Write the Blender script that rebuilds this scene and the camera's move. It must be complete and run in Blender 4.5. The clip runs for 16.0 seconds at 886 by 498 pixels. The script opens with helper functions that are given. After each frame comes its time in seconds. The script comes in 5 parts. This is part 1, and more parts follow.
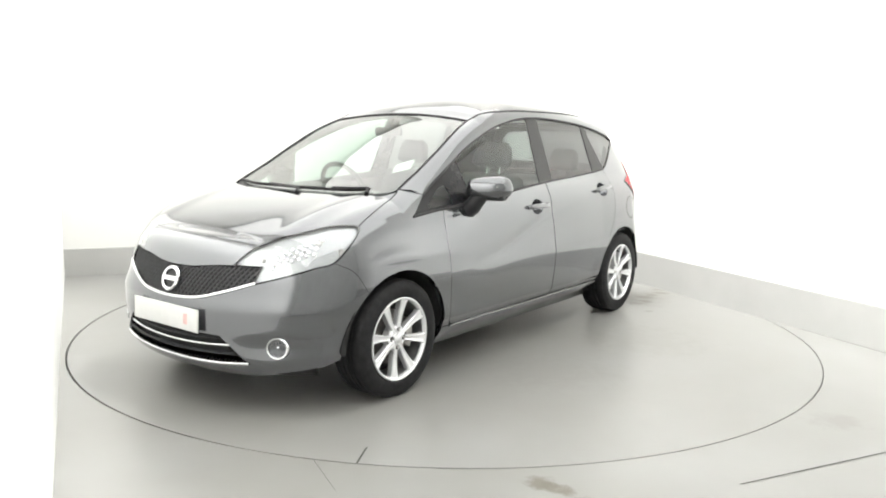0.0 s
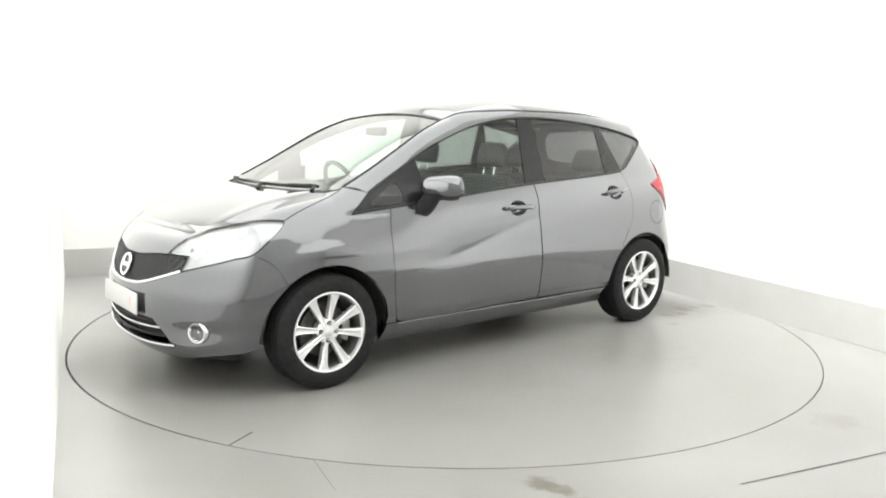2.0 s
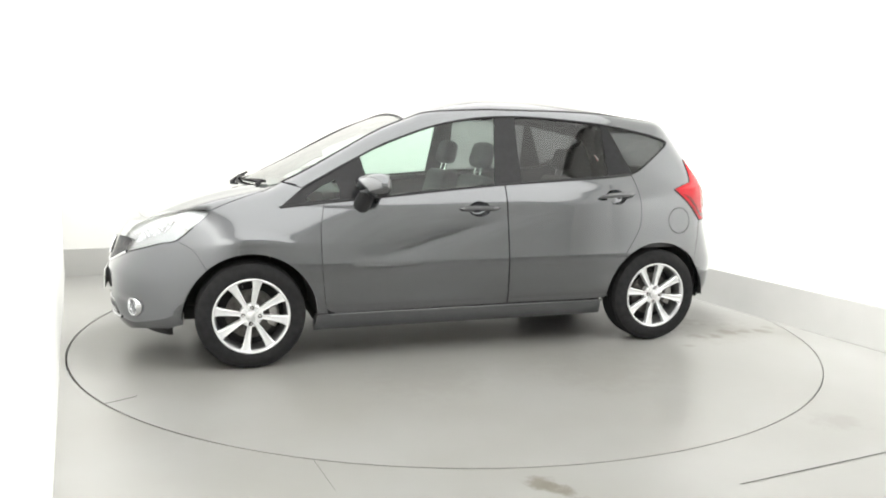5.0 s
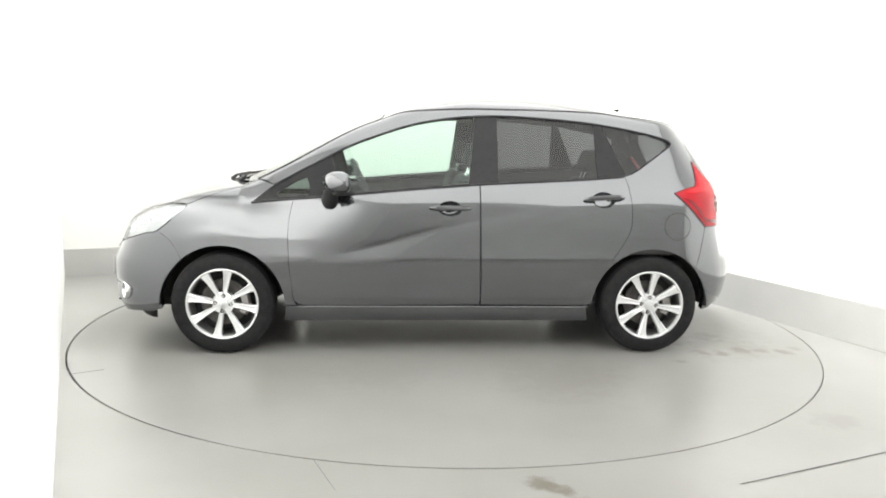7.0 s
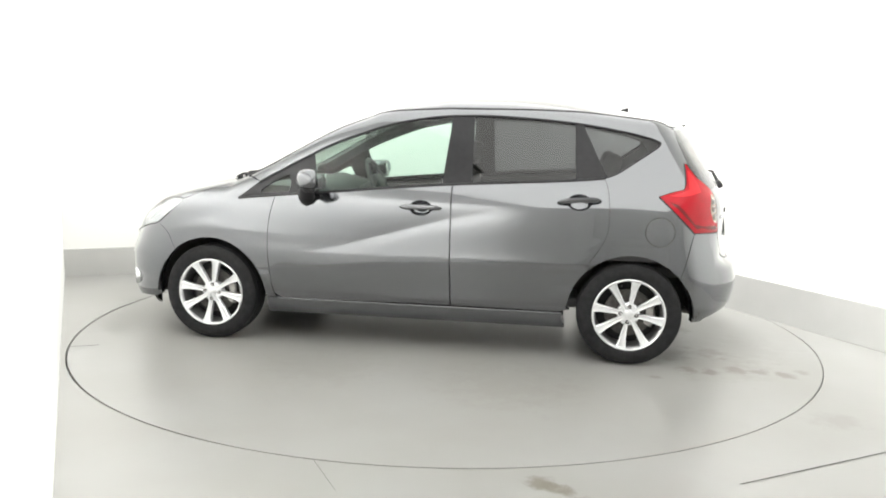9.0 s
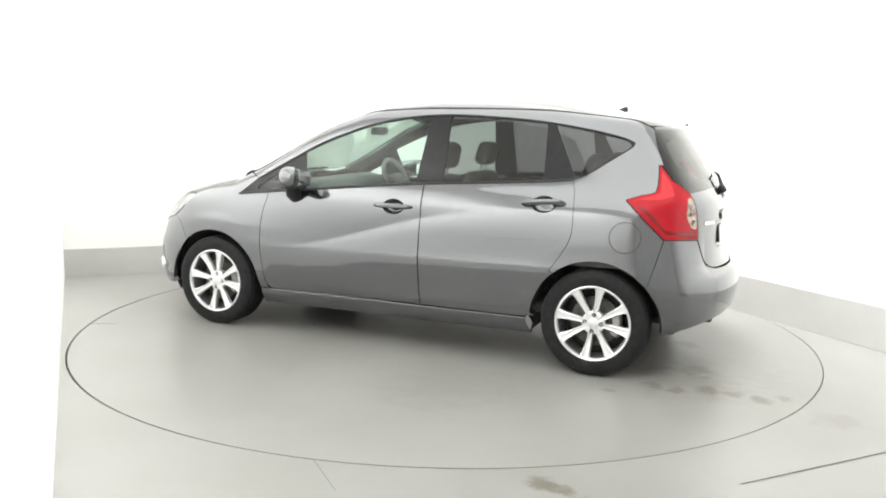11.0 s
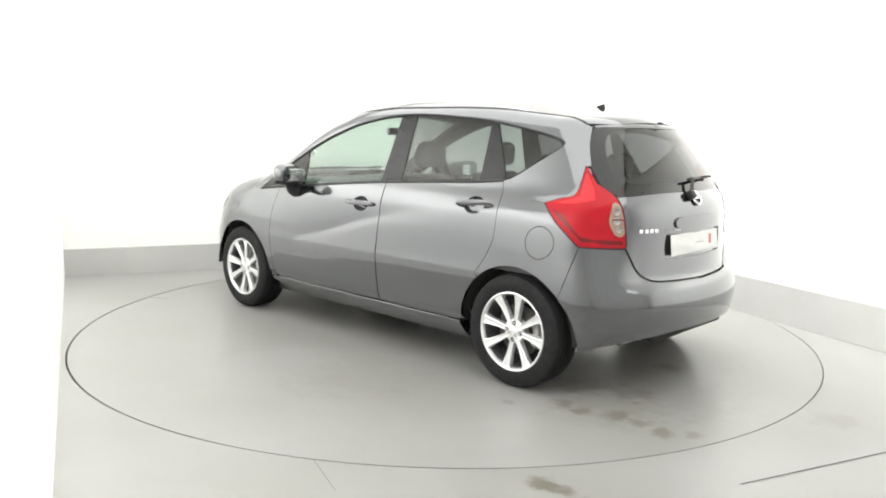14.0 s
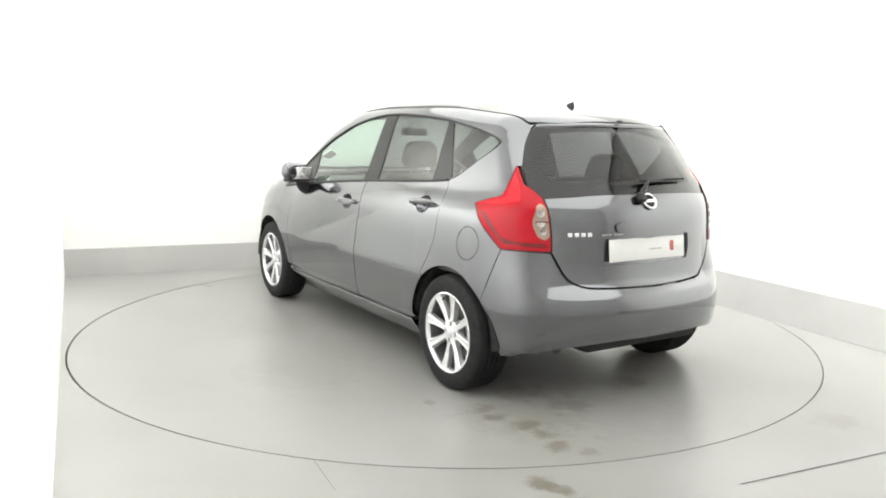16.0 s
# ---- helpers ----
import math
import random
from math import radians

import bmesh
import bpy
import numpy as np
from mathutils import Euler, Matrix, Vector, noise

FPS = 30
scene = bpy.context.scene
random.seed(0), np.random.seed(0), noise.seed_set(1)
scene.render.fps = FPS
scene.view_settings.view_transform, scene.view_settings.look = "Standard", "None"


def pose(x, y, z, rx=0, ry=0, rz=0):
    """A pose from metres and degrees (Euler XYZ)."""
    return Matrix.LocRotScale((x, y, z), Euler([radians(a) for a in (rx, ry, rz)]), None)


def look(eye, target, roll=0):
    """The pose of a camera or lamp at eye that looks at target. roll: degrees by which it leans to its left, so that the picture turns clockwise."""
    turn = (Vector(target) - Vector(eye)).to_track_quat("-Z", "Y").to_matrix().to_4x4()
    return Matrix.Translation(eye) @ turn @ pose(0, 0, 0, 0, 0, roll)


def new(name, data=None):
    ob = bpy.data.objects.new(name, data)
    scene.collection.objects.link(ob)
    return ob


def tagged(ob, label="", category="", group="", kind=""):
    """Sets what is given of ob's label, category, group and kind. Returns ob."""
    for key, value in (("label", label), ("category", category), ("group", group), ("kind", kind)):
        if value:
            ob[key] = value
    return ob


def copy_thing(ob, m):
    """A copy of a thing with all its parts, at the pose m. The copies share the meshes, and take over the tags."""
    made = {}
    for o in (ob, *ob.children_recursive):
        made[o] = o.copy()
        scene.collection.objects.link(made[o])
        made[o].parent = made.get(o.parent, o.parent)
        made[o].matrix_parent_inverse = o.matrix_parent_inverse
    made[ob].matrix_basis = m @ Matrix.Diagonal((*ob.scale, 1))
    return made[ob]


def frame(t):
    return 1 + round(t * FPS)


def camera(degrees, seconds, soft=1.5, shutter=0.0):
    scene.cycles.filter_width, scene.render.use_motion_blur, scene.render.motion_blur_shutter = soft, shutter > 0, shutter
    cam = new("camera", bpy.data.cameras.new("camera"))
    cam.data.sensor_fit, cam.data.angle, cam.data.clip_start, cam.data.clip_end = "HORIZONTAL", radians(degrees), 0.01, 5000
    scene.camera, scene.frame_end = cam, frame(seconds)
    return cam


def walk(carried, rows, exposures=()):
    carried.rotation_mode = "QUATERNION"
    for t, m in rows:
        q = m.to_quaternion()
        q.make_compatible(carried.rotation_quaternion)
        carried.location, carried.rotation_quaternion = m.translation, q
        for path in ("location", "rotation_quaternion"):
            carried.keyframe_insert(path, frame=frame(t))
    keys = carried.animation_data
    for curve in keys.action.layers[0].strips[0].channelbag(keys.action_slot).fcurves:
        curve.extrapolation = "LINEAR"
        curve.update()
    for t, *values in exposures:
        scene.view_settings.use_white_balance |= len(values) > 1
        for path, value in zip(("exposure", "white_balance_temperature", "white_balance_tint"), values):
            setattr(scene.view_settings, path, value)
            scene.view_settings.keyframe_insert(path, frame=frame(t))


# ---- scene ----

from mathutils.geometry import delaunay_2d_cdt

# ------------------------------------------------------------------ camera
cam = camera(58.89, 16.0, soft=1.9)
EYE = (0.0, -5.428, 1.349)
YAW, PITCH, ROLL = radians(-0.266), radians(-8.583), 1.18
AIM = (EYE[0] + math.sin(YAW) * math.cos(PITCH), EYE[1] + math.cos(YAW) * math.cos(PITCH), EYE[2] + math.sin(PITCH))
walk(cam, [(0.0, look(EYE, AIM, ROLL)), (16.0, look(EYE, AIM, ROLL))])
scene.view_settings.exposure = -0.04

# ------------------------------------------------------------------ world and lights
world = bpy.data.worlds.new("studio_world")
scene.world = world
world.use_nodes = True
world.node_tree.nodes["Background"].inputs[0].default_value = (1.0, 0.99, 0.97, 1)
world.node_tree.nodes["Background"].inputs[1].default_value = 0.3


def area_light(name, m, sx, sy, watts, colour):
    data = bpy.data.lights.new(name, "AREA")
    data.shape, data.size, data.size_y, data.energy, data.color = "RECTANGLE", sx, sy, watts, colour
    ob = new(name, data)
    ob.matrix_world = m
    return ob


# ------------------------------------------------------------------ materials
def nodes_of(name):
    m = bpy.data.materials.new(name)
    m.use_nodes = True
    nt = m.node_tree
    return m, nt, nt.nodes["Principled BSDF"]


def noise_tex(nt, scale, detail=3.0, coord="Object", rough=0.5):
    tc = nt.nodes.new("ShaderNodeTexCoord")
    n = nt.nodes.new("ShaderNodeTexNoise")
    n.inputs["Scale"].default_value, n.inputs["Detail"].default_value, n.inputs["Roughness"].default_value = scale, detail, rough
    nt.links.new(tc.outputs[coord], n.inputs["Vector"])
    return n


def ramp(nt, src, stops):
    r = nt.nodes.new("ShaderNodeValToRGB")
    el = r.color_ramp.elements
    while len(el) < len(stops):
        el.new(0.5)
    for e, (p, c) in zip(el, stops):
        e.position, e.color = p, (*c, 1)
    nt.links.new(src, r.inputs[0])
    return r


def bump(nt, b, src, strength, dist):
    n = nt.nodes.new("ShaderNodeBump")
    n.inputs["Strength"].default_value, n.inputs["Distance"].default_value = strength, dist
    nt.links.new(src, n.inputs["Height"])
    nt.links.new(n.outputs[0], b.inputs["Normal"])


def plain(name, colour, rough=0.5, metal=0.0, var=0.12, scale=30.0, coat=0.0, rvar=0.1, bumps=0.0):
    """A procedural material: a base colour that varies a little, with uneven gloss."""
    m, nt, b = nodes_of(name)
    n = noise_tex(nt, scale, 4)
    lo, hi = [c * (1 - var) for c in colour], [min(1, c * (1 + var)) for c in colour]
    r = ramp(nt, n.outputs["Fac"], [(0.3, lo), (0.7, hi)])
    nt.links.new(r.outputs[0], b.inputs["Base Color"])
    n2 = noise_tex(nt, scale * 0.15, 2)
    mr = nt.nodes.new("ShaderNodeMapRange")
    mr.inputs["To Min"].default_value, mr.inputs["To Max"].default_value = max(0.02, rough - rvar * rough), min(1, rough + rvar * rough)
    nt.links.new(n2.outputs["Fac"], mr.inputs["Value"])
    nt.links.new(mr.outputs[0], b.inputs["Roughness"])
    b.inputs["Metallic"].default_value = metal
    if coat:
        b.inputs["Coat Weight"].default_value, b.inputs["Coat Roughness"].default_value = coat, 0.03
    if bumps:
        bump(nt, b, n.outputs["Fac"], bumps, 0.002)
    return m


def car_paint():
    """Mid-grey metallic paint: flakes under a clear coat."""
    m, nt, b = nodes_of("grey_metallic_paint")
    n = noise_tex(nt, 420, 1)
    r = ramp(nt, n.outputs["Fac"], [(0.3, (0.110, 0.115, 0.126)), (0.7, (0.140, 0.146, 0.158))])
    nt.links.new(r.outputs[0], b.inputs["Base Color"])
    b.inputs["Metallic"].default_value, b.inputs["Roughness"].default_value = 0.92, 0.15
    b.inputs["Coat Weight"].default_value, b.inputs["Coat Roughness"].default_value = 1.0, 0.015
    b.inputs["Coat IOR"].default_value = 1.8
    b.inputs["Specular Tint"].default_value = (0.80, 0.80, 0.81, 1)
    return m


def glass(name, tint, base=0.09):
    """A single sheet of tinted glass: clear through, with a Fresnel reflection."""
    m = bpy.data.materials.new(name)
    m.use_nodes = True
    nt = m.node_tree
    nt.nodes.clear()
    out, mix = nt.nodes.new("ShaderNodeOutputMaterial"), nt.nodes.new("ShaderNodeMixShader")
    tr, gl, fr = nt.nodes.new("ShaderNodeBsdfTransparent"), nt.nodes.new("ShaderNodeBsdfGlossy"), nt.nodes.new("ShaderNodeLayerWeight")
    tr.inputs[0].default_value = (*tint, 1)
    gl.inputs["Roughness"].default_value = 0.012
    fr.inputs["Blend"].default_value = 0.5
    pw, ma = nt.nodes.new("ShaderNodeMath"), nt.nodes.new("ShaderNodeMath")
    pw.operation, ma.operation, ma.use_clamp = "POWER", "MULTIPLY_ADD", True
    pw.inputs[1].default_value, ma.inputs[1].default_value, ma.inputs[2].default_value = 3.5, 0.95 - base, base
    nt.links.new(fr.outputs["Facing"], pw.inputs[0])
    nt.links.new(pw.outputs[0], ma.inputs[0])
    nt.links.new(ma.outputs[0], mix.inputs[0])
    nt.links.new(tr.outputs[0], mix.inputs[1])
    nt.links.new(gl.outputs[0], mix.inputs[2])
    nt.links.new(mix.outputs[0], out.inputs[0])
    return m


def floor_material(name, stains):
    """Pale grey painted floor with a satin sheen, faint clouding and brown stains at (x, y, radius, strength)."""
    m, nt, b = nodes_of(name)
    n = noise_tex(nt, 1.1, 4)
    r = ramp(nt, n.outputs["Fac"], [(0.25, (0.247, 0.244, 0.228)), (0.75, (0.287, 0.288, 0.281))])
    colour = r.outputs[0]
    tc = nt.nodes.new("ShaderNodeTexCoord")
    edge = noise_tex(nt, 10, 7, rough=0.7)
    for x, y, rad, strength in stains:
        d = nt.nodes.new("ShaderNodeVectorMath")
        d.operation = "DISTANCE"
        d.inputs[1].default_value = (x, y, 0)
        nt.links.new(tc.outputs["Object"], d.inputs[0])
        q = nt.nodes.new("ShaderNodeMath")
        q.operation = "MULTIPLY_ADD"
        q.inputs[1].default_value, q.inputs[2].default_value = 1 / rad, -1.25
        nt.links.new(d.outputs["Value"], q.inputs[0])
        w = nt.nodes.new("ShaderNodeMath")
        w.operation = "MULTIPLY_ADD"
        w.inputs[1].default_value = 2.6
        nt.links.new(edge.outputs["Fac"], w.inputs[0])
        nt.links.new(q.outputs[0], w.inputs[2])
        rr = ramp(nt, w.outputs[0], [(0.35, (strength,) * 3), (0.95, (0, 0, 0))])
        mx = nt.nodes.new("ShaderNodeMix")
        mx.data_type = "RGBA"
        nt.links.new(rr.outputs[0], mx.inputs[0])
        nt.links.new(colour, mx.inputs[6])
        mx.inputs[7].default_value = (0.128, 0.115, 0.089, 1)
        colour = mx.outputs[2]
    nt.links.new(colour, b.inputs["Base Color"])
    n2 = noise_tex(nt, 0.6, 1)
    mr = nt.nodes.new("ShaderNodeMapRange")
    mr.inputs["To Min"].default_value, mr.inputs["To Max"].default_value = 0.26, 0.34
    nt.links.new(n2.outputs["Fac"], mr.inputs["Value"])
    nt.links.new(mr.outputs[0], b.inputs["Roughness"])
    return m


PAINT = car_paint()
GLASS = glass("green_tinted_glass", (0.74, 0.86, 0.80), 0.05)
SCREEN = glass("windscreen_glass", (0.64, 0.75, 0.69), 0.15)
DARKGLASS = glass("privacy_glass", (0.27, 0.28, 0.285), 0.05)
CLEAR = glass("clear_lens", (0.95, 0.96, 0.97), 0.06)
BLACK = plain("black_plastic", (0.018, 0.018, 0.02), 0.45, bumps=0.1)
GLOSSBLACK = plain("gloss_black_trim", (0.014, 0.014, 0.016), 0.2)
for trim_mat in (GLOSSBLACK, BLACK):
    trim_mat.node_tree.nodes["Principled BSDF"].inputs["Specular IOR Level"].default_value = 0.30
RUBBER = plain("tyre_rubber", (0.015, 0.015, 0.016), 0.75, var=0.25, bumps=0.3)
ALLOY = plain("silver_alloy", (0.84, 0.85, 0.87), 0.24, 0.6, var=0.04)
CHROME = plain("chrome", (0.82, 0.83, 0.85), 0.08, 1.0, var=0.02)
# Steel darkened for the shade behind the spokes; the exhaust shares it.
DISCSTEEL = plain("shade_dark_steel", (0.10, 0.095, 0.09), 0.5, 0.6, var=0.3)
# Dark grey: shade behind the spokes put into the barrel colour; also fog bowls.
BARREL = plain("rim_shade_and_bowl_grey", (0.12, 0.12, 0.122), 0.55, 0.4, var=0.2)
STEEL = plain("brake_steel", (0.35, 0.34, 0.33), 0.35, 0.9, var=0.2)
UNDER = plain("underbody_black", (0.02, 0.02, 0.02), 0.8, var=0.3, bumps=0.3)
GRILLE = plain("satin_black_grille", (0.055, 0.055, 0.058), 0.35)
FABRIC = plain("charcoal_seat_fabric", (0.035, 0.035, 0.04), 0.9, var=0.3, scale=120, bumps=0.4)
TRIM = plain("dark_cabin_plastic", (0.07, 0.07, 0.072), 0.6, bumps=0.2)
LINER = plain("pale_roof_lining", (0.45, 0.44, 0.42), 0.9, bumps=0.2)
PLATE = plain("white_number_plate", (0.68, 0.68, 0.67), 0.25, var=0.02)
PLATEMARK = plain("faint_plate_mark", (0.62, 0.40, 0.39), 0.4)
PLATERED = plain("faded_red_print", (0.42, 0.09, 0.08), 0.4, var=0.1)
REDLIGHT = plain("light_red_lens", (0.66, 0.026, 0.036), 0.14, var=0.08, scale=14)
REDLENS = plain("red_lamp_lens", (0.40, 0.007, 0.016), 0.16, var=0.08, scale=14)
REDDARK = plain("deep_red_reflector", (0.15, 0.003, 0.006), 0.2, var=0.2, scale=120, coat=0.1)
for dull_mat in (RUBBER, REDLIGHT, REDLENS):
    dull_mat.node_tree.nodes["Principled BSDF"].inputs["Specular IOR Level"].default_value = 0.25
WHITELENS = plain("clear_reflector_lens", (0.36, 0.27, 0.21), 0.12, 0.4, var=0.12, scale=30, coat=1.0)
FACET = plain("faceted_reflector", (0.80, 0.81, 0.83), 0.12, 0.95, var=0.03)
REFLECTOR = plain("lamp_reflector", (0.46, 0.47, 0.48), 0.25, 0.5, var=0.06)
FLOOR = floor_material("grey_floor_paint", [(0.39, -2.54, 0.085, 0.8), (0.475, -2.62, 0.07, 0.8), (0.435, -2.585, 0.07, 0.7), (0.53, -2.69, 0.07, 0.7), (1.9, -1.8, 0.16, 0.25), (2.35, -1.75, 0.18, 0.25)])
DISC = floor_material("grey_turntable_paint", [(-1.56, 0.77, 0.09, 0.7), (-1.69, 0.78, 0.08, 0.75), (-1.83, 0.715, 0.09, 0.75), (-1.97, 0.73, 0.08, 0.65), (-2.10, 0.755, 0.09, 0.75), (-2.21, 0.68, 0.06, 0.5), (-1.62, -0.2, 0.12, 0.6), (-1.45, 0.45, 0.20, 0.38), (-1.72, 0.35, 0.16, 0.36), (-1.35, 0.95, 0.05, 0.5), (-1.80, 0.48, 0.045, 0.5), (-1.75, 0.62, 0.40, 0.24), (-1.3, -0.5, 0.3, 0.2), (-0.55, 1.25, 0.5, 0.16), (-1.95, 0.25, 0.45, 0.16), (0.5, 1.15, 0.45, 0.12)])
WALL = plain("white_wall_paint", (0.80, 0.80, 0.78), 0.55, var=0.015, scale=1.2)
GREYWALL = plain("unseen_wall_grey", (0.62, 0.62, 0.61), 0.7, var=0.1, scale=2)
SKIRT = plain("grey_skirting_paint", (0.44, 0.44, 0.43), 0.4, var=0.04, scale=3)
STICKER = plain("white_paper", (0.75, 0.76, 0.72), 0.6, var=0.1, scale=40)
MIRROR = plain("mirror_glass", (0.85, 0.86, 0.88), 0.02, 1.0, var=0.0)
DARKLINE = plain("dark_joint", (0.055, 0.055, 0.05), 0.8)
WALLJOINT = plain("grey_wall_joint", (0.16, 0.16, 0.155), 0.7)
CEIL = plain("white_ceiling_paint", (0.70, 0.70, 0.68), 0.7, var=0.02)


# ------------------------------------------------------------------ mesh helpers
def mesh_ob(name, verts, faces, mat, parent=None, label="", normals=None, smooth=True):
    me = bpy.data.meshes.new(name)
    me.from_pydata([tuple(map(float, v)) for v in verts], [], faces)
    me.materials.append(mat)
    if smooth:
        me.polygons.foreach_set("use_smooth", [True] * len(me.polygons))
    if normals is not None:
        me.normals_split_custom_set_from_vertices([tuple(map(float, n)) for n in normals])
    ob = new(name, me)
    ob.parent = parent
    if label:
        tagged(ob, label)
    return ob


def part(name, bm, mat, parent, label="", smooth=True, sharp=35):
    bmesh.ops.recalc_face_normals(bm, faces=bm.faces)
    if smooth:
        lim = radians(sharp)
        for f in bm.faces:
            f.smooth = True
        for e in bm.edges:
            if len(e.link_faces) == 2 and e.calc_face_angle(0) > lim:
                e.smooth = False
    me = bpy.data.meshes.new(name)
    bm.to_mesh(me)
    bm.free()
    me.materials.append(mat)
    ob = new(name, me)
    ob.parent = parent
    if label:
        tagged(ob, label)
    return ob


def box(bm, c, s, bevel=0.0, m=None):
    r = bmesh.ops.create_cube(bm, size=1.0)
    vs = r["verts"]
    for v in vs:
        v.co = Vector((c[0] + v.co.x * s[0], c[1] + v.co.y * s[1], c[2] + v.co.z * s[2]))
    if bevel:
        es = list({e for v in vs for e in v.link_edges})
        out = bmesh.ops.bevel(bm, geom=es, offset=bevel, segments=3, profile=0.5, affect="EDGES")
        vs = list({v for v in out["verts"]} | {v for v in vs if v.is_valid})
    if m is not None:
        bmesh.ops.transform(bm, matrix=m, verts=[v for v in vs if v.is_valid])
    return bm


def lathe(profile, n=64, axis="y"):
    """A surface of revolution about y; profile: (radius, y)."""
    bm = bmesh.new()
    rings = []
    for r, y in profile:
        rings.append([bm.verts.new((r * math.cos(2 * math.pi * k / n), y, r * math.sin(2 * math.pi * k / n))) for k in range(n)])
    for a, b in zip(rings, rings[1:]):
        for k in range(n):
            bm.faces.new((a[k], a[(k + 1) % n], b[(k + 1) % n], b[k]))
    return bm


def tube(points, radius, n=8, closed=False):
    bm = bmesh.new()
    pts = [Vector(p) for p in points]
    rings = []
    for i, p in enumerate(pts):
        a = pts[i - 1] if (i or closed) else p
        b = pts[(i + 1) % len(pts)] if (i + 1 < len(pts) or closed) else p
        d = (b - a).normalized()
        u = d.orthogonal().normalized() if not rings else (u - d * u.dot(d)).normalized()
        w = d.cross(u)
        rr = radius[i] if isinstance(radius, (list, tuple)) else radius
        rings.append([bm.verts.new(p + rr * (math.cos(2 * math.pi * k / n) * u + math.sin(2 * math.pi * k / n) * w)) for k in range(n)])
    pairs = list(zip(rings, rings[1:])) + ([(rings[-1], rings[0])] if closed else [])
    for a, b in pairs:
        for k in range(n):
            bm.faces.new((a[k], a[(k + 1) % n], b[(k + 1) % n], b[k]))
    if not closed:
        bm.faces.new(rings[0])
        bm.faces.new(rings[-1])
    return bm


def smooth_curve(pts, step=0.02):
    """A Catmull-Rom curve through the points."""
    p = [np.array(q, float) for q in pts]
    if len(p) == 2:
        n = max(1, int(np.linalg.norm(p[1] - p[0]) / step))
        return [p[0] + (p[1] - p[0]) * k / n for k in range(n + 1)]
    out = []
    for i in range(len(p) - 1):
        a, b, c, d = p[max(0, i - 1)], p[i], p[i + 1], p[min(len(p) - 1, i + 2)]
        if i == 0:
            a = 2 * b - c
        if i == len(p) - 2:
            d = 2 * c - b
        n = max(2, int(np.linalg.norm(c - b) / step))
        for k in range(n):
            t = k / n
            out.append(0.5 * (2 * b + (c - a) * t + (2 * a - 5 * b + 4 * c - d) * t * t + (3 * b - a - 3 * c + d) * t ** 3))
    out.append(p[-1])
    return out


# ------------------------------------------------------------------ the car's outer form
def table(pts):
    """A smooth function through (input, value) pairs."""
    pts = sorted(pts)
    x, y = np.array([p[0] for p in pts], float), np.array([p[1] for p in pts], float)
    h, d = np.diff(x), np.diff(y) / np.diff(x)
    m = np.zeros_like(y)
    m[1:-1] = np.where(d[:-1] * d[1:] > 0, 2 * d[:-1] * d[1:] / np.where(d[:-1] + d[1:] == 0, 1, d[:-1] + d[1:]), 0)
    m[0], m[-1] = d[0], d[-1]
    X = np.linspace(x[0], x[-1], 1600)
    i = np.clip(np.searchsorted(x, X) - 1, 0, len(h) - 1)
    t = (X - x[i]) / h[i]
    Y = (2 * t ** 3 - 3 * t ** 2 + 1) * y[i] + (t ** 3 - 2 * t ** 2 + t) * h[i] * m[i] + (-2 * t ** 3 + 3 * t ** 2) * y[i + 1] + (t ** 3 - t ** 2) * h[i] * m[i + 1]
    k = np.ones(9) / 9
    Yp = np.convolve(np.pad(Y, 4, mode="edge"), k, mode="valid")
    return lambda v: np.interp(v, X, Yp)


HOOD_Z = table([(2.15, 0.60), (2.08, 0.66), (2.02, 0.715), (1.95, 0.772), (1.87, 0.825), (1.78, 0.872), (1.65, 0.926), (1.50, 0.972), (1.35, 1.005), (1.20, 1.03), (1.0, 1.05), (0.6, 1.06), (-2.2, 1.06)])
CABIN_Z = table([(1.6, 0.83), (1.40, 0.945), (1.30, 1.0), (1.20, 1.043), (1.00, 1.135), (0.81, 1.230), (0.60, 1.335), (0.46, 1.400), (0.36, 1.443), (0.25, 1.502), (0.04, 1.565), (-0.23, 1.592), (-0.51, 1.590), (-0.91, 1.558), (-1.23, 1.503), (-1.50, 1.453), (-1.68, 1.42), (-2.2, 1.32)])
PLAN_Y = table([(2.2, 0.60), (2.0, 0.70), (1.8, 0.765), (1.6, 0.808), (1.3, 0.838), (1.0, 0.842), (0.5, 0.843), (-0.5, 0.843), (-1.0, 0.838), (-1.3, 0.832), (-1.5, 0.824), (-1.7, 0.805), (-1.9, 0.774), (-2.2, 0.66)])
SECT_Y = table([(0.0, -0.20), (0.15, -0.125), (0.21, -0.080), (0.26, -0.046), (0.30, -0.031), (0.42, -0.0135), (0.50, -0.005), (0.575, 0.0), (0.598, 0.0), (0.612, -0.0011), (0.70, -0.0085), (0.80, -0.018), (0.90, -0.035), (0.98, -0.066), (1.05, -0.103), (1.15, -0.141), (1.25, -0.176), (1.35, -0.211), (1.42, -0.237), (1.46, -0.256), (1.5, -0.285), (1.6, -0.40)])
NOSE_X = table([(0.0, 1.90), (0.15, 1.985), (0.22, 2.055), (0.30, 2.09), (0.42, 2.093), (0.50, 2.093), (0.52, 2.089), (0.58, 2.064), (0.66, 2.035), (0.74, 1.995), (0.85, 1.94), (1.0, 1.86), (1.6, 1.5)])
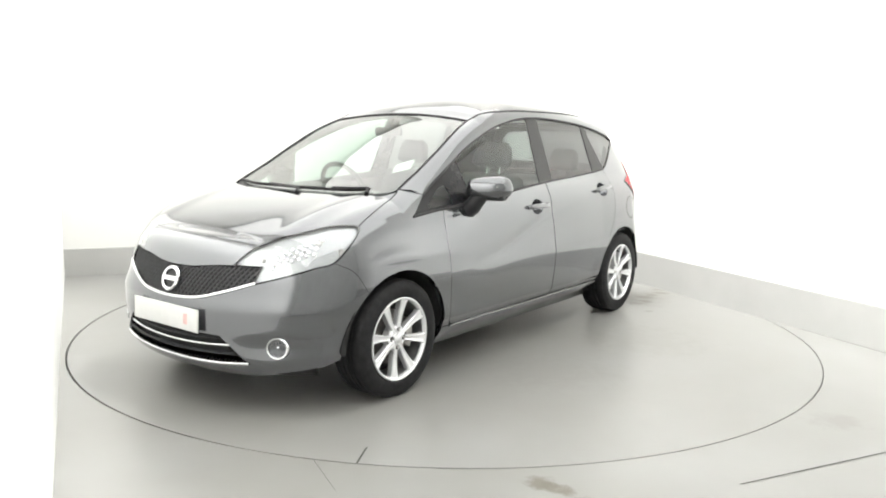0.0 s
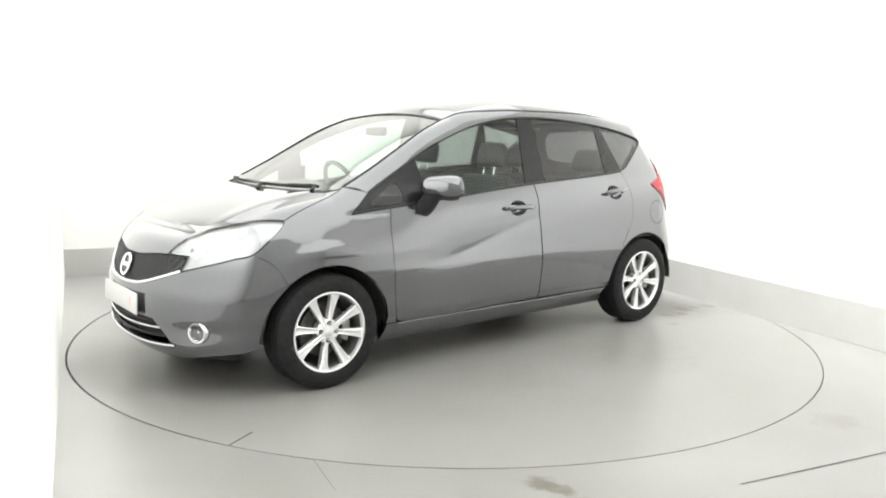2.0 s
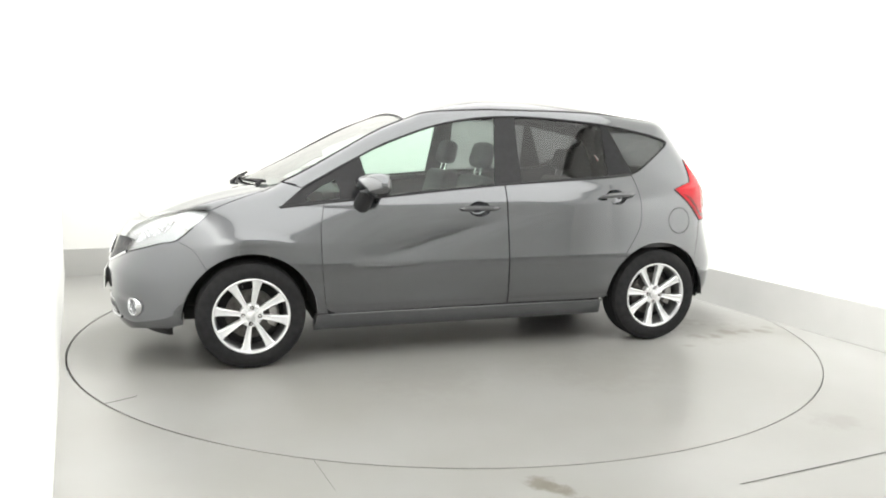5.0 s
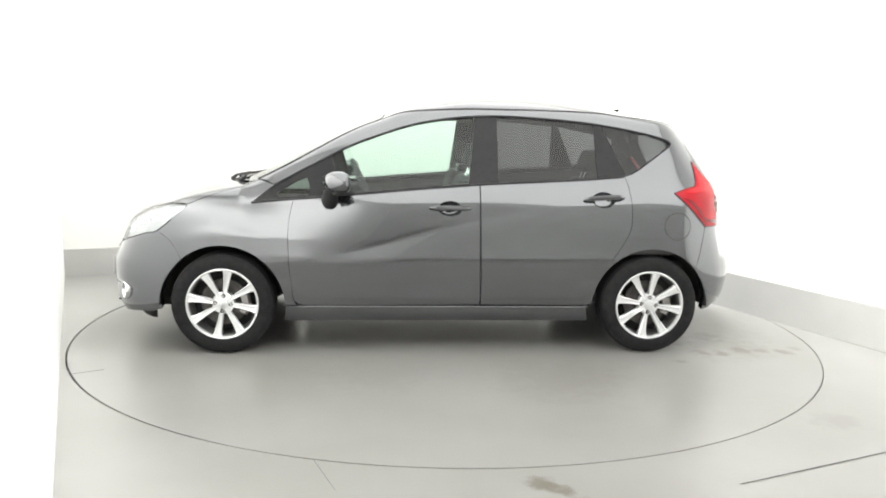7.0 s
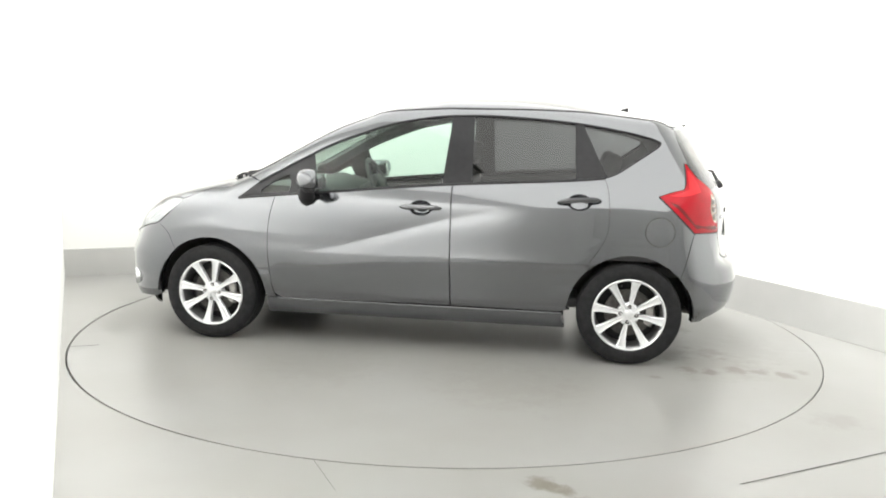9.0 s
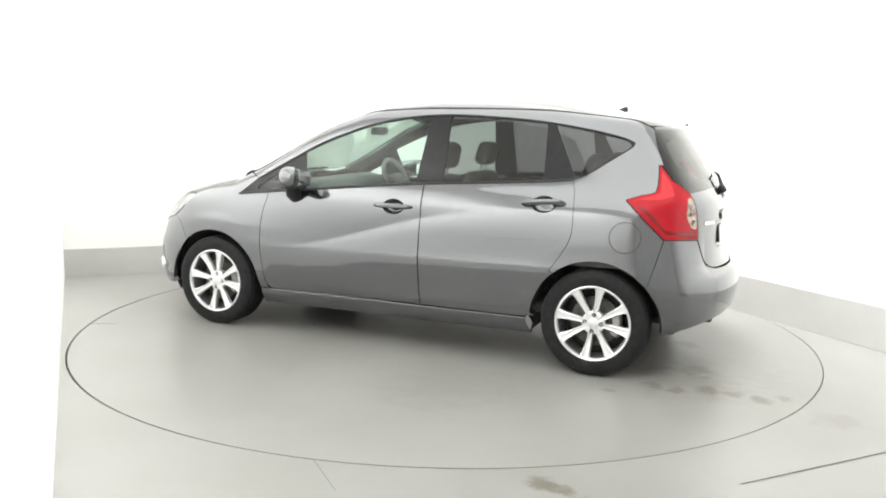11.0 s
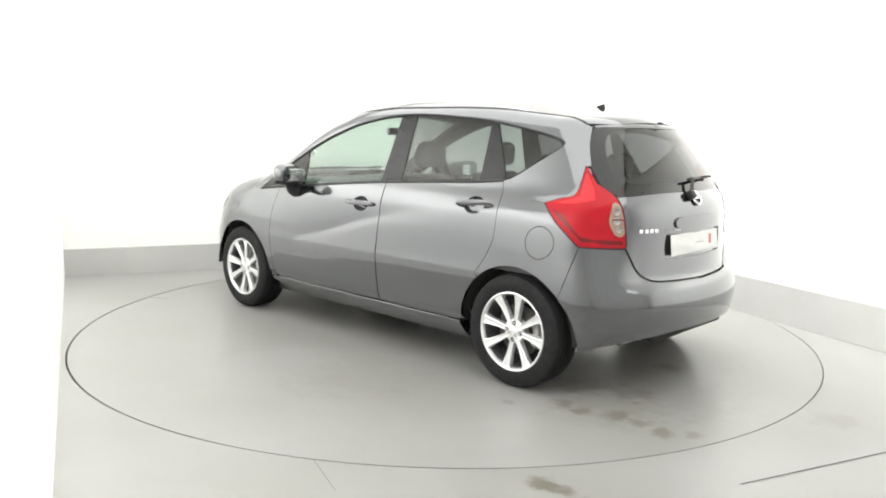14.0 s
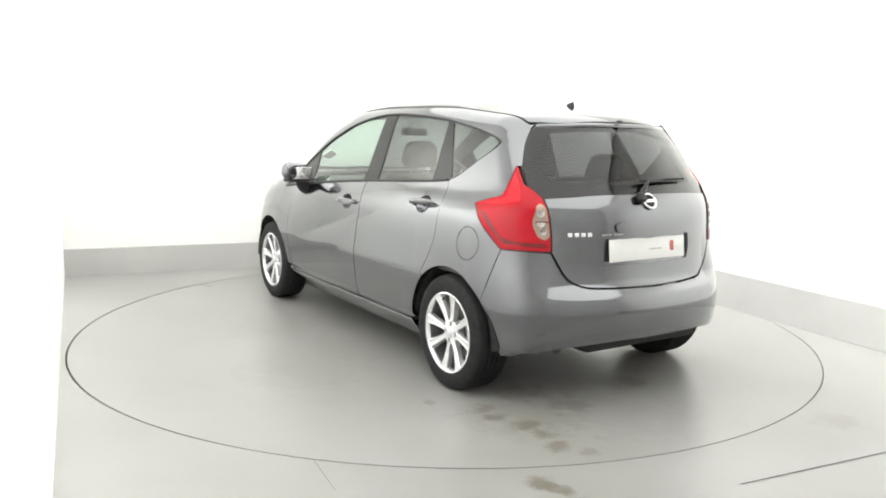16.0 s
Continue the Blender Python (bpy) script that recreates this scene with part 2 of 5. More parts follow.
TAIL_X = table([(0.0, -1.80), (0.18, -1.87), (0.26, -1.945), (0.36, -1.995), (0.48, -2.012), (0.555, -1.998), (0.595, -1.955), (0.63, -1.925), (0.75, -1.915), (0.90, -1.912), (0.98, -1.897), (1.04, -1.865), (1.07, -1.845), (1.20, -1.772), (1.36, -1.675), (1.45, -1.615), (1.6, -1.5)])
TAIL_S = table([(0.0, -1.80), (0.18, -1.87), (0.26, -1.945), (0.36, -1.99), (0.48, -2.0), (0.60, -1.975), (0.75, -1.935), (0.90, -1.908), (0.98, -1.895), (1.04, -1.865), (1.07, -1.845), (1.20, -1.772), (1.36, -1.675), (1.45, -1.615), (1.6, -1.5)])
# swooping line of the flank: a fold under it in the front door, a ridge along it in the rear door
CREASE_Z = table([(2.2, 0.58), (1.2, 0.58), (0.8, 0.585), (0.5, 0.63), (0.2, 0.71), (-0.23, 0.825), (-0.6, 0.89), (-1.0, 0.925), (-1.5, 0.955), (-2.2, 0.96)])
FOLD = table([(2.2, 0.0), (0.85, 0.0), (0.65, 0.006), (0.45, 0.013), (0.1, 0.016), (-0.25, 0.0125), (-0.6, 0.006), (-0.95, 0.001), (-1.15, 0.0), (-2.2, 0.0)])
RIDGE = table([(2.2, 0.0), (-0.1, 0.0), (-0.3, 0.001), (-0.7, 0.004), (-1.2, 0.007), (-1.45, 0.005), (-1.65, 0.002), (-2.2, 0.0)])
TAPER = table([(2.2, -0.04), (1.5, -0.052), (1.13, -0.052), (0.7, -0.018), (0.4, -0.004), (0.0, 0.0), (-0.9, 0.0), (-1.2, -0.005), (-1.45, -0.016), (-1.6, -0.034), (-1.8, -0.07), (-2.2, -0.11)])


def smax(a, b, k):
    h = np.maximum(k - np.abs(a - b), 0) / k
    return np.maximum(a, b) + h * h * k * 0.25


def side_y(x, z):
    y = PLAN_Y(x) + SECT_Y(z) + TAPER(x) * np.where(x > 0, np.clip((z - 0.70) / 0.2, 0, 1), np.clip((z - 0.9) / 0.3, 0, 1.3))
    d = z - CREASE_Z(x)
    y = y - 0.0045 * (1 - np.exp(-np.clip(z - 0.60, 0, 1) / 0.035)) * np.clip((1.15 - np.abs(x)) / 0.2, 0, 1)
    e = np.sqrt(d * d + 0.006 ** 2) - 0.006
    y = y - FOLD(x) * np.where(d > 0, np.exp(-e / 0.11), np.exp(-e / 0.06))
    y = y + RIDGE(x) * np.where(d > 0, np.exp(-e / 0.05), np.exp(-e / 0.09))
    for cx, lip in ((1.3, 0.446), (-1.3, 0.458)):
        w = np.clip((lip + 0.05 - np.hypot(x - cx, z - 0.29)) / 0.10, 0, 1)
        w = w * w * (3 - 2 * w) * np.clip((z - 0.32) / 0.2, 0, 1)
        y = y * (1 - w) + np.maximum(y, PLAN_Y(x) - 0.008) * w
    sill = np.clip((0.34 - z) / 0.03, 0, 1)
    return y - 0.010 * sill * (3 - 2 * sill) * sill * (np.abs(x) < 1.0)


def body(p):
    """Signed form of the closed body: below zero inside. p: (n, 3)."""
    x, y, z = p[:, 0], np.abs(p[:, 1]), p[:, 2]
    bow = (y / 0.62) ** 2
    hood = HOOD_Z(x + 0.02 * bow) - 0.022 * bow - 0.05 * np.clip(y - 0.45, 0, 1) ** 2 * 4 + 0.008 * np.exp(-((y - 0.50) / 0.07) ** 2) * np.clip((2.0 - x) * 3, 0, 1)
    cabin = CABIN_Z(x + np.clip((x - 0.15) * 0.075, 0, 0.16) * bow) - (0.010 + 0.036 * np.clip((0.6 - x) / 0.7, 0, 1) + 0.026 * np.clip((0.5 - x) / 0.4, 0, 1) * np.clip((x + 1.1) / 0.5, 0, 1) + 0.037 * np.clip((0.36 - x) / 0.3, 0, 1) * np.clip((x + 1.5) / 0.4, 0, 1)) * bow
    top = np.maximum(hood, cabin)
    side = y - side_y(x, z)
    nose = x - (NOSE_X(z) - 0.30 * y ** 2 - 0.85 * y ** 6)
    hollow = np.exp(-((y - 0.60) / 0.13) ** 2) * np.exp(-(np.where(z > 0.35, (z - 0.35) / 0.035, (z - 0.35) / 0.08)) ** 2)
    nose = nose + 0.028 * hollow
    wt = np.clip((y - 0.48) / 0.18, 0, 1)
    tail = (TAIL_X(z) * (1 - wt) + TAIL_S(z) * wt + (0.31 + 0.20 * np.clip((z - 1.1) / 0.25, 0, 1)) * y ** 2 + 0.58 * y ** 6) - x
    f = smax(side, (z - top) * 0.9, 0.055 + 0.035 * np.clip((x - 0.65) / 0.5, 0, 1))
    f = smax(f, nose, 0.10)
    f = smax(f, tail, 0.09)
    return smax(f, 0.16 - z, 0.03)


def grad(p):
    e = 0.002
    g = np.stack([body(p + e * np.eye(3)[k]) - body(p - e * np.eye(3)[k]) for k in range(3)], -1)
    return g / np.maximum(np.linalg.norm(g, axis=1, keepdims=True), 1e-9)


def cast(o, d):
    """Meets rays from inside the body with its skin."""
    lo, hi = np.zeros(len(o)), np.full(len(o), 2.6)
    for _ in range(34):
        mid = (lo + hi) / 2
        ins = body(o + mid[:, None] * d) < 0
        lo, hi = np.where(ins, mid, lo), np.where(ins, hi, mid)
    return o + lo[:, None] * d


FRONT_AX, REAR_AX, RAD_Z = 0.95, -0.95, 0.88


def rays(mode, q):
    """Rays of a panel's own map: side/roof radially, hood upwards, ends round an upright axis."""
    n = len(q)
    a, b = q[:, 0], q[:, 1]
    zero, one = np.zeros(n), np.ones(n)
    if mode == "radial":
        return np.stack([a, zero, RAD_Z * one], 1), np.stack([zero, np.cos(b), np.sin(b)], 1)
    if mode == "top":
        return np.stack([a, b, 0.5 * one], 1), np.stack([zero, zero, one], 1)
    if mode == "front":
        return np.stack([FRONT_AX * one, zero, b], 1), np.stack([np.cos(a), np.sin(a), zero], 1)
    return np.stack([REAR_AX * one, zero, b], 1), np.stack([-np.cos(a), np.sin(a), zero], 1)


def to_map(mode, p):
    if mode == "radial":
        return np.stack([p[:, 0], np.arctan2(p[:, 2] - RAD_Z, p[:, 1])], 1)
    if mode == "top":
        return p[:, :2].copy()
    if mode == "front":
        return np.stack([np.arctan2(p[:, 1], p[:, 0] - FRONT_AX), p[:, 2]], 1)
    return np.stack([np.arctan2(p[:, 1], -(p[:, 0] - REAR_AX)), p[:, 2]], 1)


def skin(view, pts):
    """Points of the skin from a side (x, z), top (x, y), front (y, z) or rear (y, z) view."""
    q = np.array([[float(c[0]), float(c[1])] for c in pts])
    n = len(q)
    zero, one = np.zeros(n), np.ones(n)
    if view == "s":
        return cast(np.stack([q[:, 0], zero, q[:, 1]], 1), np.tile([0.0, 1.0, 0.0], (n, 1)))
    if view == "t":
        return cast(np.stack([q[:, 0], q[:, 1], 0.5 * one], 1), np.tile([0.0, 0.0, 1.0], (n, 1)))
    sgn = 1.0 if view == "f" else -1.0
    return cast(np.stack([sgn * one, q[:, 0], q[:, 1]], 1), np.tile([sgn, 0.0, 0.0], (n, 1)))


def outline(*runs, step=0.02):
    """A closed outline on the skin, from runs (view, points), each a smooth curve."""
    out = []
    for view, pts in runs:
        p = skin(view, smooth_curve(pts, step))
        out.extend(p if not out else (p[1:] if np.linalg.norm(p[0] - out[-1]) < 1e-3 else p))
    if np.linalg.norm(out[0] - out[-1]) < 1e-3:
        out.pop()
    return np.array(out)


MADE = {}


def belongs(child, owner):
    """Makes panels parts of the panel that carries them, side by side."""
    for k, ob in enumerate(MADE[child]):
        ob.parent = MADE[owner][min(k, len(MADE[owner]) - 1)]


def panel(name, mode, loop, mat, parent, label="", off=0.0, depth=0.02, gap=0.0, h=0.03, mirror=False, holes=(), flat=False):
    """A sheet of the skin inside a closed loop of skin points, with turned-in edges."""
    q = to_map(mode, loop)
    sc = np.array([1.0, 0.75]) if mode == "radial" else (np.array([1.0, 1.0]) if mode == "top" else np.array([0.95, 1.0]))
    q = q * sc
    if gap:
        area = np.sum(q[:, 0] * np.roll(q[:, 1], -1) - np.roll(q[:, 0], -1) * q[:, 1])
        t = np.roll(q, -1, 0) - np.roll(q, 1, 0)
        t /= np.maximum(np.linalg.norm(t, axis=1, keepdims=True), 1e-9)
        q = q + gap * np.sign(area) * np.stack([-t[:, 1], t[:, 0]], 1)
    hq = [to_map(mode, hl) * sc for hl in holes]
    lo, hi = q.min(0), q.max(0)
    gx, gy = np.arange(lo[0] + h / 2, hi[0], h), np.arange(lo[1] + h / 2, hi[1], h)
    G = np.stack(np.meshgrid(gx, gy), -1).reshape(-1, 2)

    def inside(G, q):
        a, b = q, np.roll(q, -1, 0)
        c = np.zeros(len(G), bool)
        dist = np.full(len(G), 9.0)
        for (ax, ay), (bx, by) in zip(a, b):
            hit = ((ay > G[:, 1]) != (by > G[:, 1])) & (G[:, 0] < (bx - ax) * (G[:, 1] - ay) / (by - ay + 1e-12) + ax)
            c ^= hit
            ex, ey = bx - ax, by - ay
            t = np.clip(((G[:, 0] - ax) * ex + (G[:, 1] - ay) * ey) / (ex * ex + ey * ey + 1e-12), 0, 1)
            dist = np.minimum(dist, np.hypot(G[:, 0] - ax - t * ex, G[:, 1] - ay - t * ey))
        return c, dist
    c, dist = inside(G, q)
    keep = c & (dist > h * 0.35)
    for r in hq:
        c, dist = inside(G, r)
        keep &= ~c & (dist > h * 0.35)
    G = G[keep]
    loops, base, V = [], 0, []
    for r in [q] + hq:
        loops.append(list(range(base, base + len(r))))
        V.append(r)
        base += len(r)
    V.append(G)
    V = np.concatenate(V)
    res = delaunay_2d_cdt([Vector(v) for v in V], [], loops, 0, 1e-7)
    v2 = np.array([(v.x, v.y) for v in res[0]])
    tris = [list(f) for f in res[2]]
    cen = np.array([v2[f].mean(0) for f in tris])
    ok = inside(cen, q)[0]
    for r in hq:
        ok &= ~inside(cen, r)[0]
    tris = [f for f, k in zip(tris, ok) if k]
    P = cast(*rays(mode, v2 / sc))
    N = grad(P)
    P = P + off * N
    # outward winding
    fixed = []
    for f in tris:
        n = np.cross(P[f[1]] - P[f[0]], P[f[2]] - P[f[0]])
        fixed.append(f if n @ N[f[0]] > 0 else f[::-1])
    verts, norms, faces = list(P), list(N), fixed
    if depth:
        edges = {}
        for f in fixed:
            for k in range(3):
                edges[(f[k], f[(k + 1) % 3])] = 1
        dup = {}

        def low(i, lev, n):
            key = (i, lev)
            if key not in dup:
                dup[key] = len(verts)
                verts.append(P[i] - lev * depth * N[i])
                norms.append(n)
            return dup[key]
        for (a, b) in [e for e in edges if (e[1], e[0]) not in edges]:
            if flat and abs(P[a][1]) + abs(P[b][1]) < 0.004:
                continue
            t = P[b] - P[a]
            n = np.cross(t, N[a])
            n = n / max(np.linalg.norm(n), 1e-9)
            faces.append([low(a, 0, n), low(a, 1, n), low(b, 1, n), low(b, 0, n)])
    verts, norms = np.array(verts), np.array(norms)
    ob = mesh_ob(name, verts, faces, mat, parent, label, norms)
    MADE[name] = [ob]
    if mirror:
        mv, mn = verts * [1, -1, 1], norms * [1, -1, 1]
        MADE[name].append(mesh_ob(name, mv, [f[::-1] for f in faces], mat, parent, label, mn))
    return ob


def ribbon(name, pts, width, off, mat, parent, label="", mirror=False, closed=False, inward=0.0):
    """A moulding that lies on the skin along a line of skin points."""
    p = np.array(pts)
    n = grad(p)
    t = np.gradient(p, axis=0) if not closed else np.roll(p, -1, 0) - np.roll(p, 1, 0)
    t /= np.maximum(np.linalg.norm(t, axis=1, keepdims=True), 1e-9)
    s = np.cross(n, t)
    s /= np.maximum(np.linalg.norm(s, axis=1, keepdims=True), 1e-9)
    prof = [(-0.5, -0.004), (-0.5, off * 0.7), (-0.3, off), (0.3, off), (0.5, off * 0.7), (0.5, -0.004)]
    rows = [p + (a * width + inward) * s + b * n for a, b in prof]
    k, m = len(p), len(prof)
    verts = np.concatenate(rows)
    faces = []
    for j in range(m - 1):
        for i in range(k if closed else k - 1):
            i2 = (i + 1) % k
            faces.append([j * k + i, j * k + i2, (j + 1) * k + i2, (j + 1) * k + i])
    ob = mesh_ob(name, verts, faces, mat, parent, label)
    if mirror:
        mesh_ob(name, verts * [1, -1, 1], [f[::-1] for f in faces], mat, parent, label)
    return ob


# ------------------------------------------------------------------ the studio bay
ALONG = Vector((0.9070, 0.4212, 0))     # along the back wall
ACROSS = Vector((0.4290, -0.9033, 0))   # along the side walls, towards the camera
CORNER_L, CORNER_R = Vector((-3.38, 1.39, 0)), Vector((0.96, 3.40, 0))
SKIRT_BACK, SKIRT_SIDE = 0.245, 0.288
RING = 2.421
COVE = 0.7    # radius of the rounded wall corner


def wall_slab(name, a, b, h, thick, side, mat, label, z0=0.0):
    """A wall from a to b with its inner face on that line; side: the direction to its outer face."""
    bm = bmesh.new()
    a, b, side = Vector(a), Vector(b), Vector(side).normalized()
    vs = [bm.verts.new(p + Vector((0, 0, z))) for z in (z0, h) for p in (a, b, b + thick * side, a + thick * side)]
    for f in ((0, 1, 2, 3), (4, 5, 6, 7), (0, 1, 5, 4), (1, 2, 6, 5), (2, 3, 7, 6), (3, 0, 4, 7)):
        bm.faces.new([vs[i] for i in f])
    ob = part(name, bm, mat, None, smooth=False)
    return tagged(ob, label, "wall", kind="structure")


def build_bay():
    lf, rf = CORNER_L + 8.2 * ACROSS, CORNER_R + 8.2 * ACROSS
    h = 3.6
    wall_slab("wall_back", CORNER_L - 0.1 * ALONG, CORNER_R - COVE * ALONG, h, 0.1, -ACROSS, WALL, "bright white painted studio back wall", 0)
    wall_slab("wall_right", CORNER_R + COVE * ACROSS, rf, h, 0.1, ALONG, WALL, "bright white painted studio side wall", 0)
    wall_slab("wall_left", CORNER_L, lf, h, 0.1, -ALONG, WALL, "bright white painted side wall with faint joints", 0)
    # unseen wall added behind the camera; its grey sets the car's reflections
    wall_slab("wall_front_added", lf - 0.1 * ALONG, rf + 0.1 * ALONG, h, 0.1, ACROSS, GREYWALL, "unseen light grey wall added behind the camera for reflections", 0)
    # rounded corner between back and side wall, with its skirting
    for name, prof, mat, label, cat in (("wall_corner", [(0.0, h), (0.0, 0.0)], WALL, "smoothly rounded white studio wall corner", "wall"), ("baseboard_corner", [(0.0, 1.0), (0.010, 1.0), (0.013, 0.98), (0.013, 0.0)], SKIRT, "pale grey painted skirting round the corner", "skirting")):
        bm = bmesh.new()
        rows = []
        mid = CORNER_R - COVE * ALONG + COVE * ACROSS
        for k in range(25):
            a = math.pi / 2 * k / 24
            out = (-ACROSS * math.cos(a) + ALONG * math.sin(a)).normalized()
            base = mid - COVE * ACROSS * math.cos(a) + COVE * ALONG * math.sin(a)
            top = 1.0 if mat is WALL else SKIRT_BACK + (SKIRT_SIDE - SKIRT_BACK) * k / 24
            rows.append([bm.verts.new(base - d * out + Vector((0, 0, z * top))) for d, z in prof] + ([bm.verts.new(base + 0.1 * out + Vector((0, 0, z))) for z in (0.0, h)] if mat is WALL else []))
        for r0, r1 in zip(rows, rows[1:]):
            for k in range(len(r0) - 1):
                bm.faces.new((r0[k], r1[k], r1[k + 1], r0[k + 1]))
        tagged(part(name, bm, mat, None, sharp=30), label, cat, kind="structure")
    # skirting that the floor paint runs up
    for name, a, b, out, tall in (("baseboard_back", CORNER_L + 0.002 * ALONG, CORNER_R - COVE * ALONG, ACROSS, SKIRT_BACK), ("baseboard_right", CORNER_R + COVE * ACROSS, rf, -ALONG, SKIRT_SIDE)):
        bm = bmesh.new()
        prof = [(0.0, tall), (0.010, tall), (0.013, tall - 0.005), (0.013, 0.0), (0.0, 0.0)]
        n = 2
        rows = [[bm.verts.new(p + d * out + Vector((0, 0, z))) for d, z in prof] for p in (a, b)]
        for k in range(len(prof) - 1):
            bm.faces.new((rows[0][k], rows[1][k], rows[1][k + 1], rows[0][k + 1]))
        tagged(part(name, bm, SKIRT, None, smooth=False), "pale grey painted skirting band below white wall", "skirting", kind="structure")
    # floor with a round opening for the turntable
    bm = bmesh.new()
    n = 160
    ring = [bm.verts.new(((RING + 0.0105) * math.cos(2 * math.pi * k / n) - 0.003, (RING + 0.0105) * math.sin(2 * math.pi * k / n) + 0.003, 0)) for k in range(n)]
    low = [bm.verts.new((v.co.x, v.co.y, -0.16)) for v in ring]
    outer = []
    for k in range(n):
        a = 2 * math.pi * k / n
        d = Vector((math.cos(a), math.sin(a), 0))
        outer.append(bm.verts.new(d * 9.0))
    for k in range(n):
        j = (k + 1) % n
        bm.faces.new((ring[k], ring[j], outer[j], outer[k]))
        bm.faces.new((low[k], low[j], ring[j], ring[k]))
    bm.faces.new(low)
    tagged(part("floor", bm, FLOOR, None, smooth=False), "pale grey painted studio floor with faint stains", "floor", kind="structure")
    for name, a, b in (("floor_joint", Vector((1.171, -2.514, 0.002)), Vector((3.3, -1.53, 0.002))), ("floor_joint", Vector((-0.527, -2.377, 0.002)), Vector((-0.40, -2.645, 0.002)))):
        side = Vector((-(b - a).y, (b - a).x, 0)).normalized() * (0.0028 if a.x > 0 else 0.0008)
        bm = bmesh.new()
        bm.faces.new([bm.verts.new(p) for p in (a - side, b - side, b + side, a + side)])
        tagged(part(name, bm, DARKLINE, None, smooth=False), "thin dark joint in the floor", "floor joint", kind="structure")
    # broken dark joint where the side skirting meets the floor
    for a, b in ((3.70, 3.79), (3.83, 3.90), (3.98, 4.75)):
        bm = bmesh.new()
        bm.faces.new([bm.verts.new(CORNER_R + u * ACROSS - d * ALONG + Vector((0, 0, 0.002))) for u, d in ((a, 0.015), (b, 0.015), (b, 0.019), (a, 0.019))])
        tagged(part("floor_joint", bm, DARKLINE, None, smooth=False), "broken dark joint along the skirting", "floor joint", kind="structure")
    for a, b in ((4.62, 5.24), (5.52, 5.69)):
        bm = bmesh.new()
        bm.faces.new([bm.verts.new(CORNER_L + u * ACROSS + 0.002 * ALONG + Vector((0, 0, z))) for u, z in ((a, 0.8165), (b, 0.8165), (b, 0.8205), (a, 0.8205))])
        tagged(part("trim", bm, WALLJOINT, None, smooth=False), "faint grey joint line on white wall", "wall joint", kind="structure")
    bm = bmesh.new()
    vs = [bm.verts.new(p + Vector((0, 0, z))) for z in (h, h + 0.1) for p in (CORNER_L - 0.1 * ALONG - 0.1 * ACROSS, CORNER_R + 0.1 * ALONG - 0.1 * ACROSS, rf + 0.1 * ALONG + 0.1 * ACROSS, lf - 0.1 * ALONG + 0.1 * ACROSS)]
    for f in ((0, 1, 2, 3), (4, 5, 6, 7), (0, 1, 5, 4), (1, 2, 6, 5), (2, 3, 7, 6), (3, 0, 4, 7)):
        bm.faces.new([vs[i] for i in f])
    tagged(part("ceiling", bm, CEIL, None, smooth=False), "plain white studio ceiling", "ceiling", kind="structure")


def build_turntable():
    bm = bmesh.new()
    n = 160
    top = [bm.verts.new((RING * math.cos(2 * math.pi * k / n), RING * math.sin(2 * math.pi * k / n), 0.0)) for k in range(n)]
    low = [bm.verts.new((v.co.x, v.co.y, -0.15)) for v in top]
    bm.faces.new(top)
    bm.faces.new(low)
    for k in range(n):
        j = (k + 1) % n
        bm.faces.new((low[k], low[j], top[j], top[k]))
    base = new("turntable")
    tagged(base, "round pale grey painted turntable set flush in the floor", "turntable")
    part("platform", bm, DISC, base, smooth=False)
    # short radial joint at the rim
    a, b = Vector((1.985, 1.078, 0.002)), Vector((2.130, 1.157, 0.002))
    side = Vector((-(b - a).y, (b - a).x, 0)).normalized() * 0.004
    bm = bmesh.new()
    bm.faces.new([bm.verts.new(p) for p in (a - side, b - side, b + side, a + side)])
    part("plate_joint", bm, DARKLINE, base, "dark joint between deck plates", smooth=False)
    return base


build_bay()
TURNTABLE = build_turntable()

# one unseen area lamp over nearly the whole ceiling, added as main light
yawz = math.degrees(math.atan2(ALONG.y, ALONG.x))
CEN = (CORNER_L + CORNER_R) / 2 + 4.1 * ACROSS
area_light("ceiling_fill", pose(CEN.x, CEN.y, 3.58, 0, 0, yawz), 4.66, 8.0, 246, (1.0, 0.995, 0.965))
# unseen fill strips high up, added and turned to wash the walls with light
STRIP_Z = 3.5
for nm, c, inward, length, watts, aim_z, spread in (("left_wall_fill", CORNER_L + 3.4 * ACROSS, ALONG, 6.0, 150, 1.9, 50), ("right_wall_fill", CORNER_R + 3.8 * ACROSS, -ALONG, 6.0, 98, 1.1, 54), ("back_wall_fill", (CORNER_L + CORNER_R) / 2, ACROSS, 3.6, 42, 1.6, 120)):
    eye = c + 1.35 * inward + Vector((0, 0, STRIP_Z))
    area_light(nm, look(eye, c + Vector((0, 0, aim_z))), length, 0.80, watts, (1.0, 0.995, 0.965)).data.spread = radians(spread)

# ------------------------------------------------------------------ the car
CAR = new("car")
tagged(CAR, "grey metallic five-door hatchback with silver alloy wheels on turntable", "car")
WX, WZ, ARCH = 1.30, 0.288, 0.366


def arc(cx, a0, a1, r=ARCH, n=24):
    return [(cx + r * math.cos(radians(a0 + (a1 - a0) * k / n)), WZ + r * math.sin(radians(a0 + (a1 - a0) * k / n))) for k in range(n + 1)]


def full(half):
    """A half loop from the centre line round to the centre line, with its mirror image."""
    m = half[::-1] * [1, -1, 1]
    out = np.concatenate([half, m])
    keep = [i for i in range(len(out)) if np.linalg.norm(out[i] - out[i - 1]) > 1e-4]
    return out[keep]


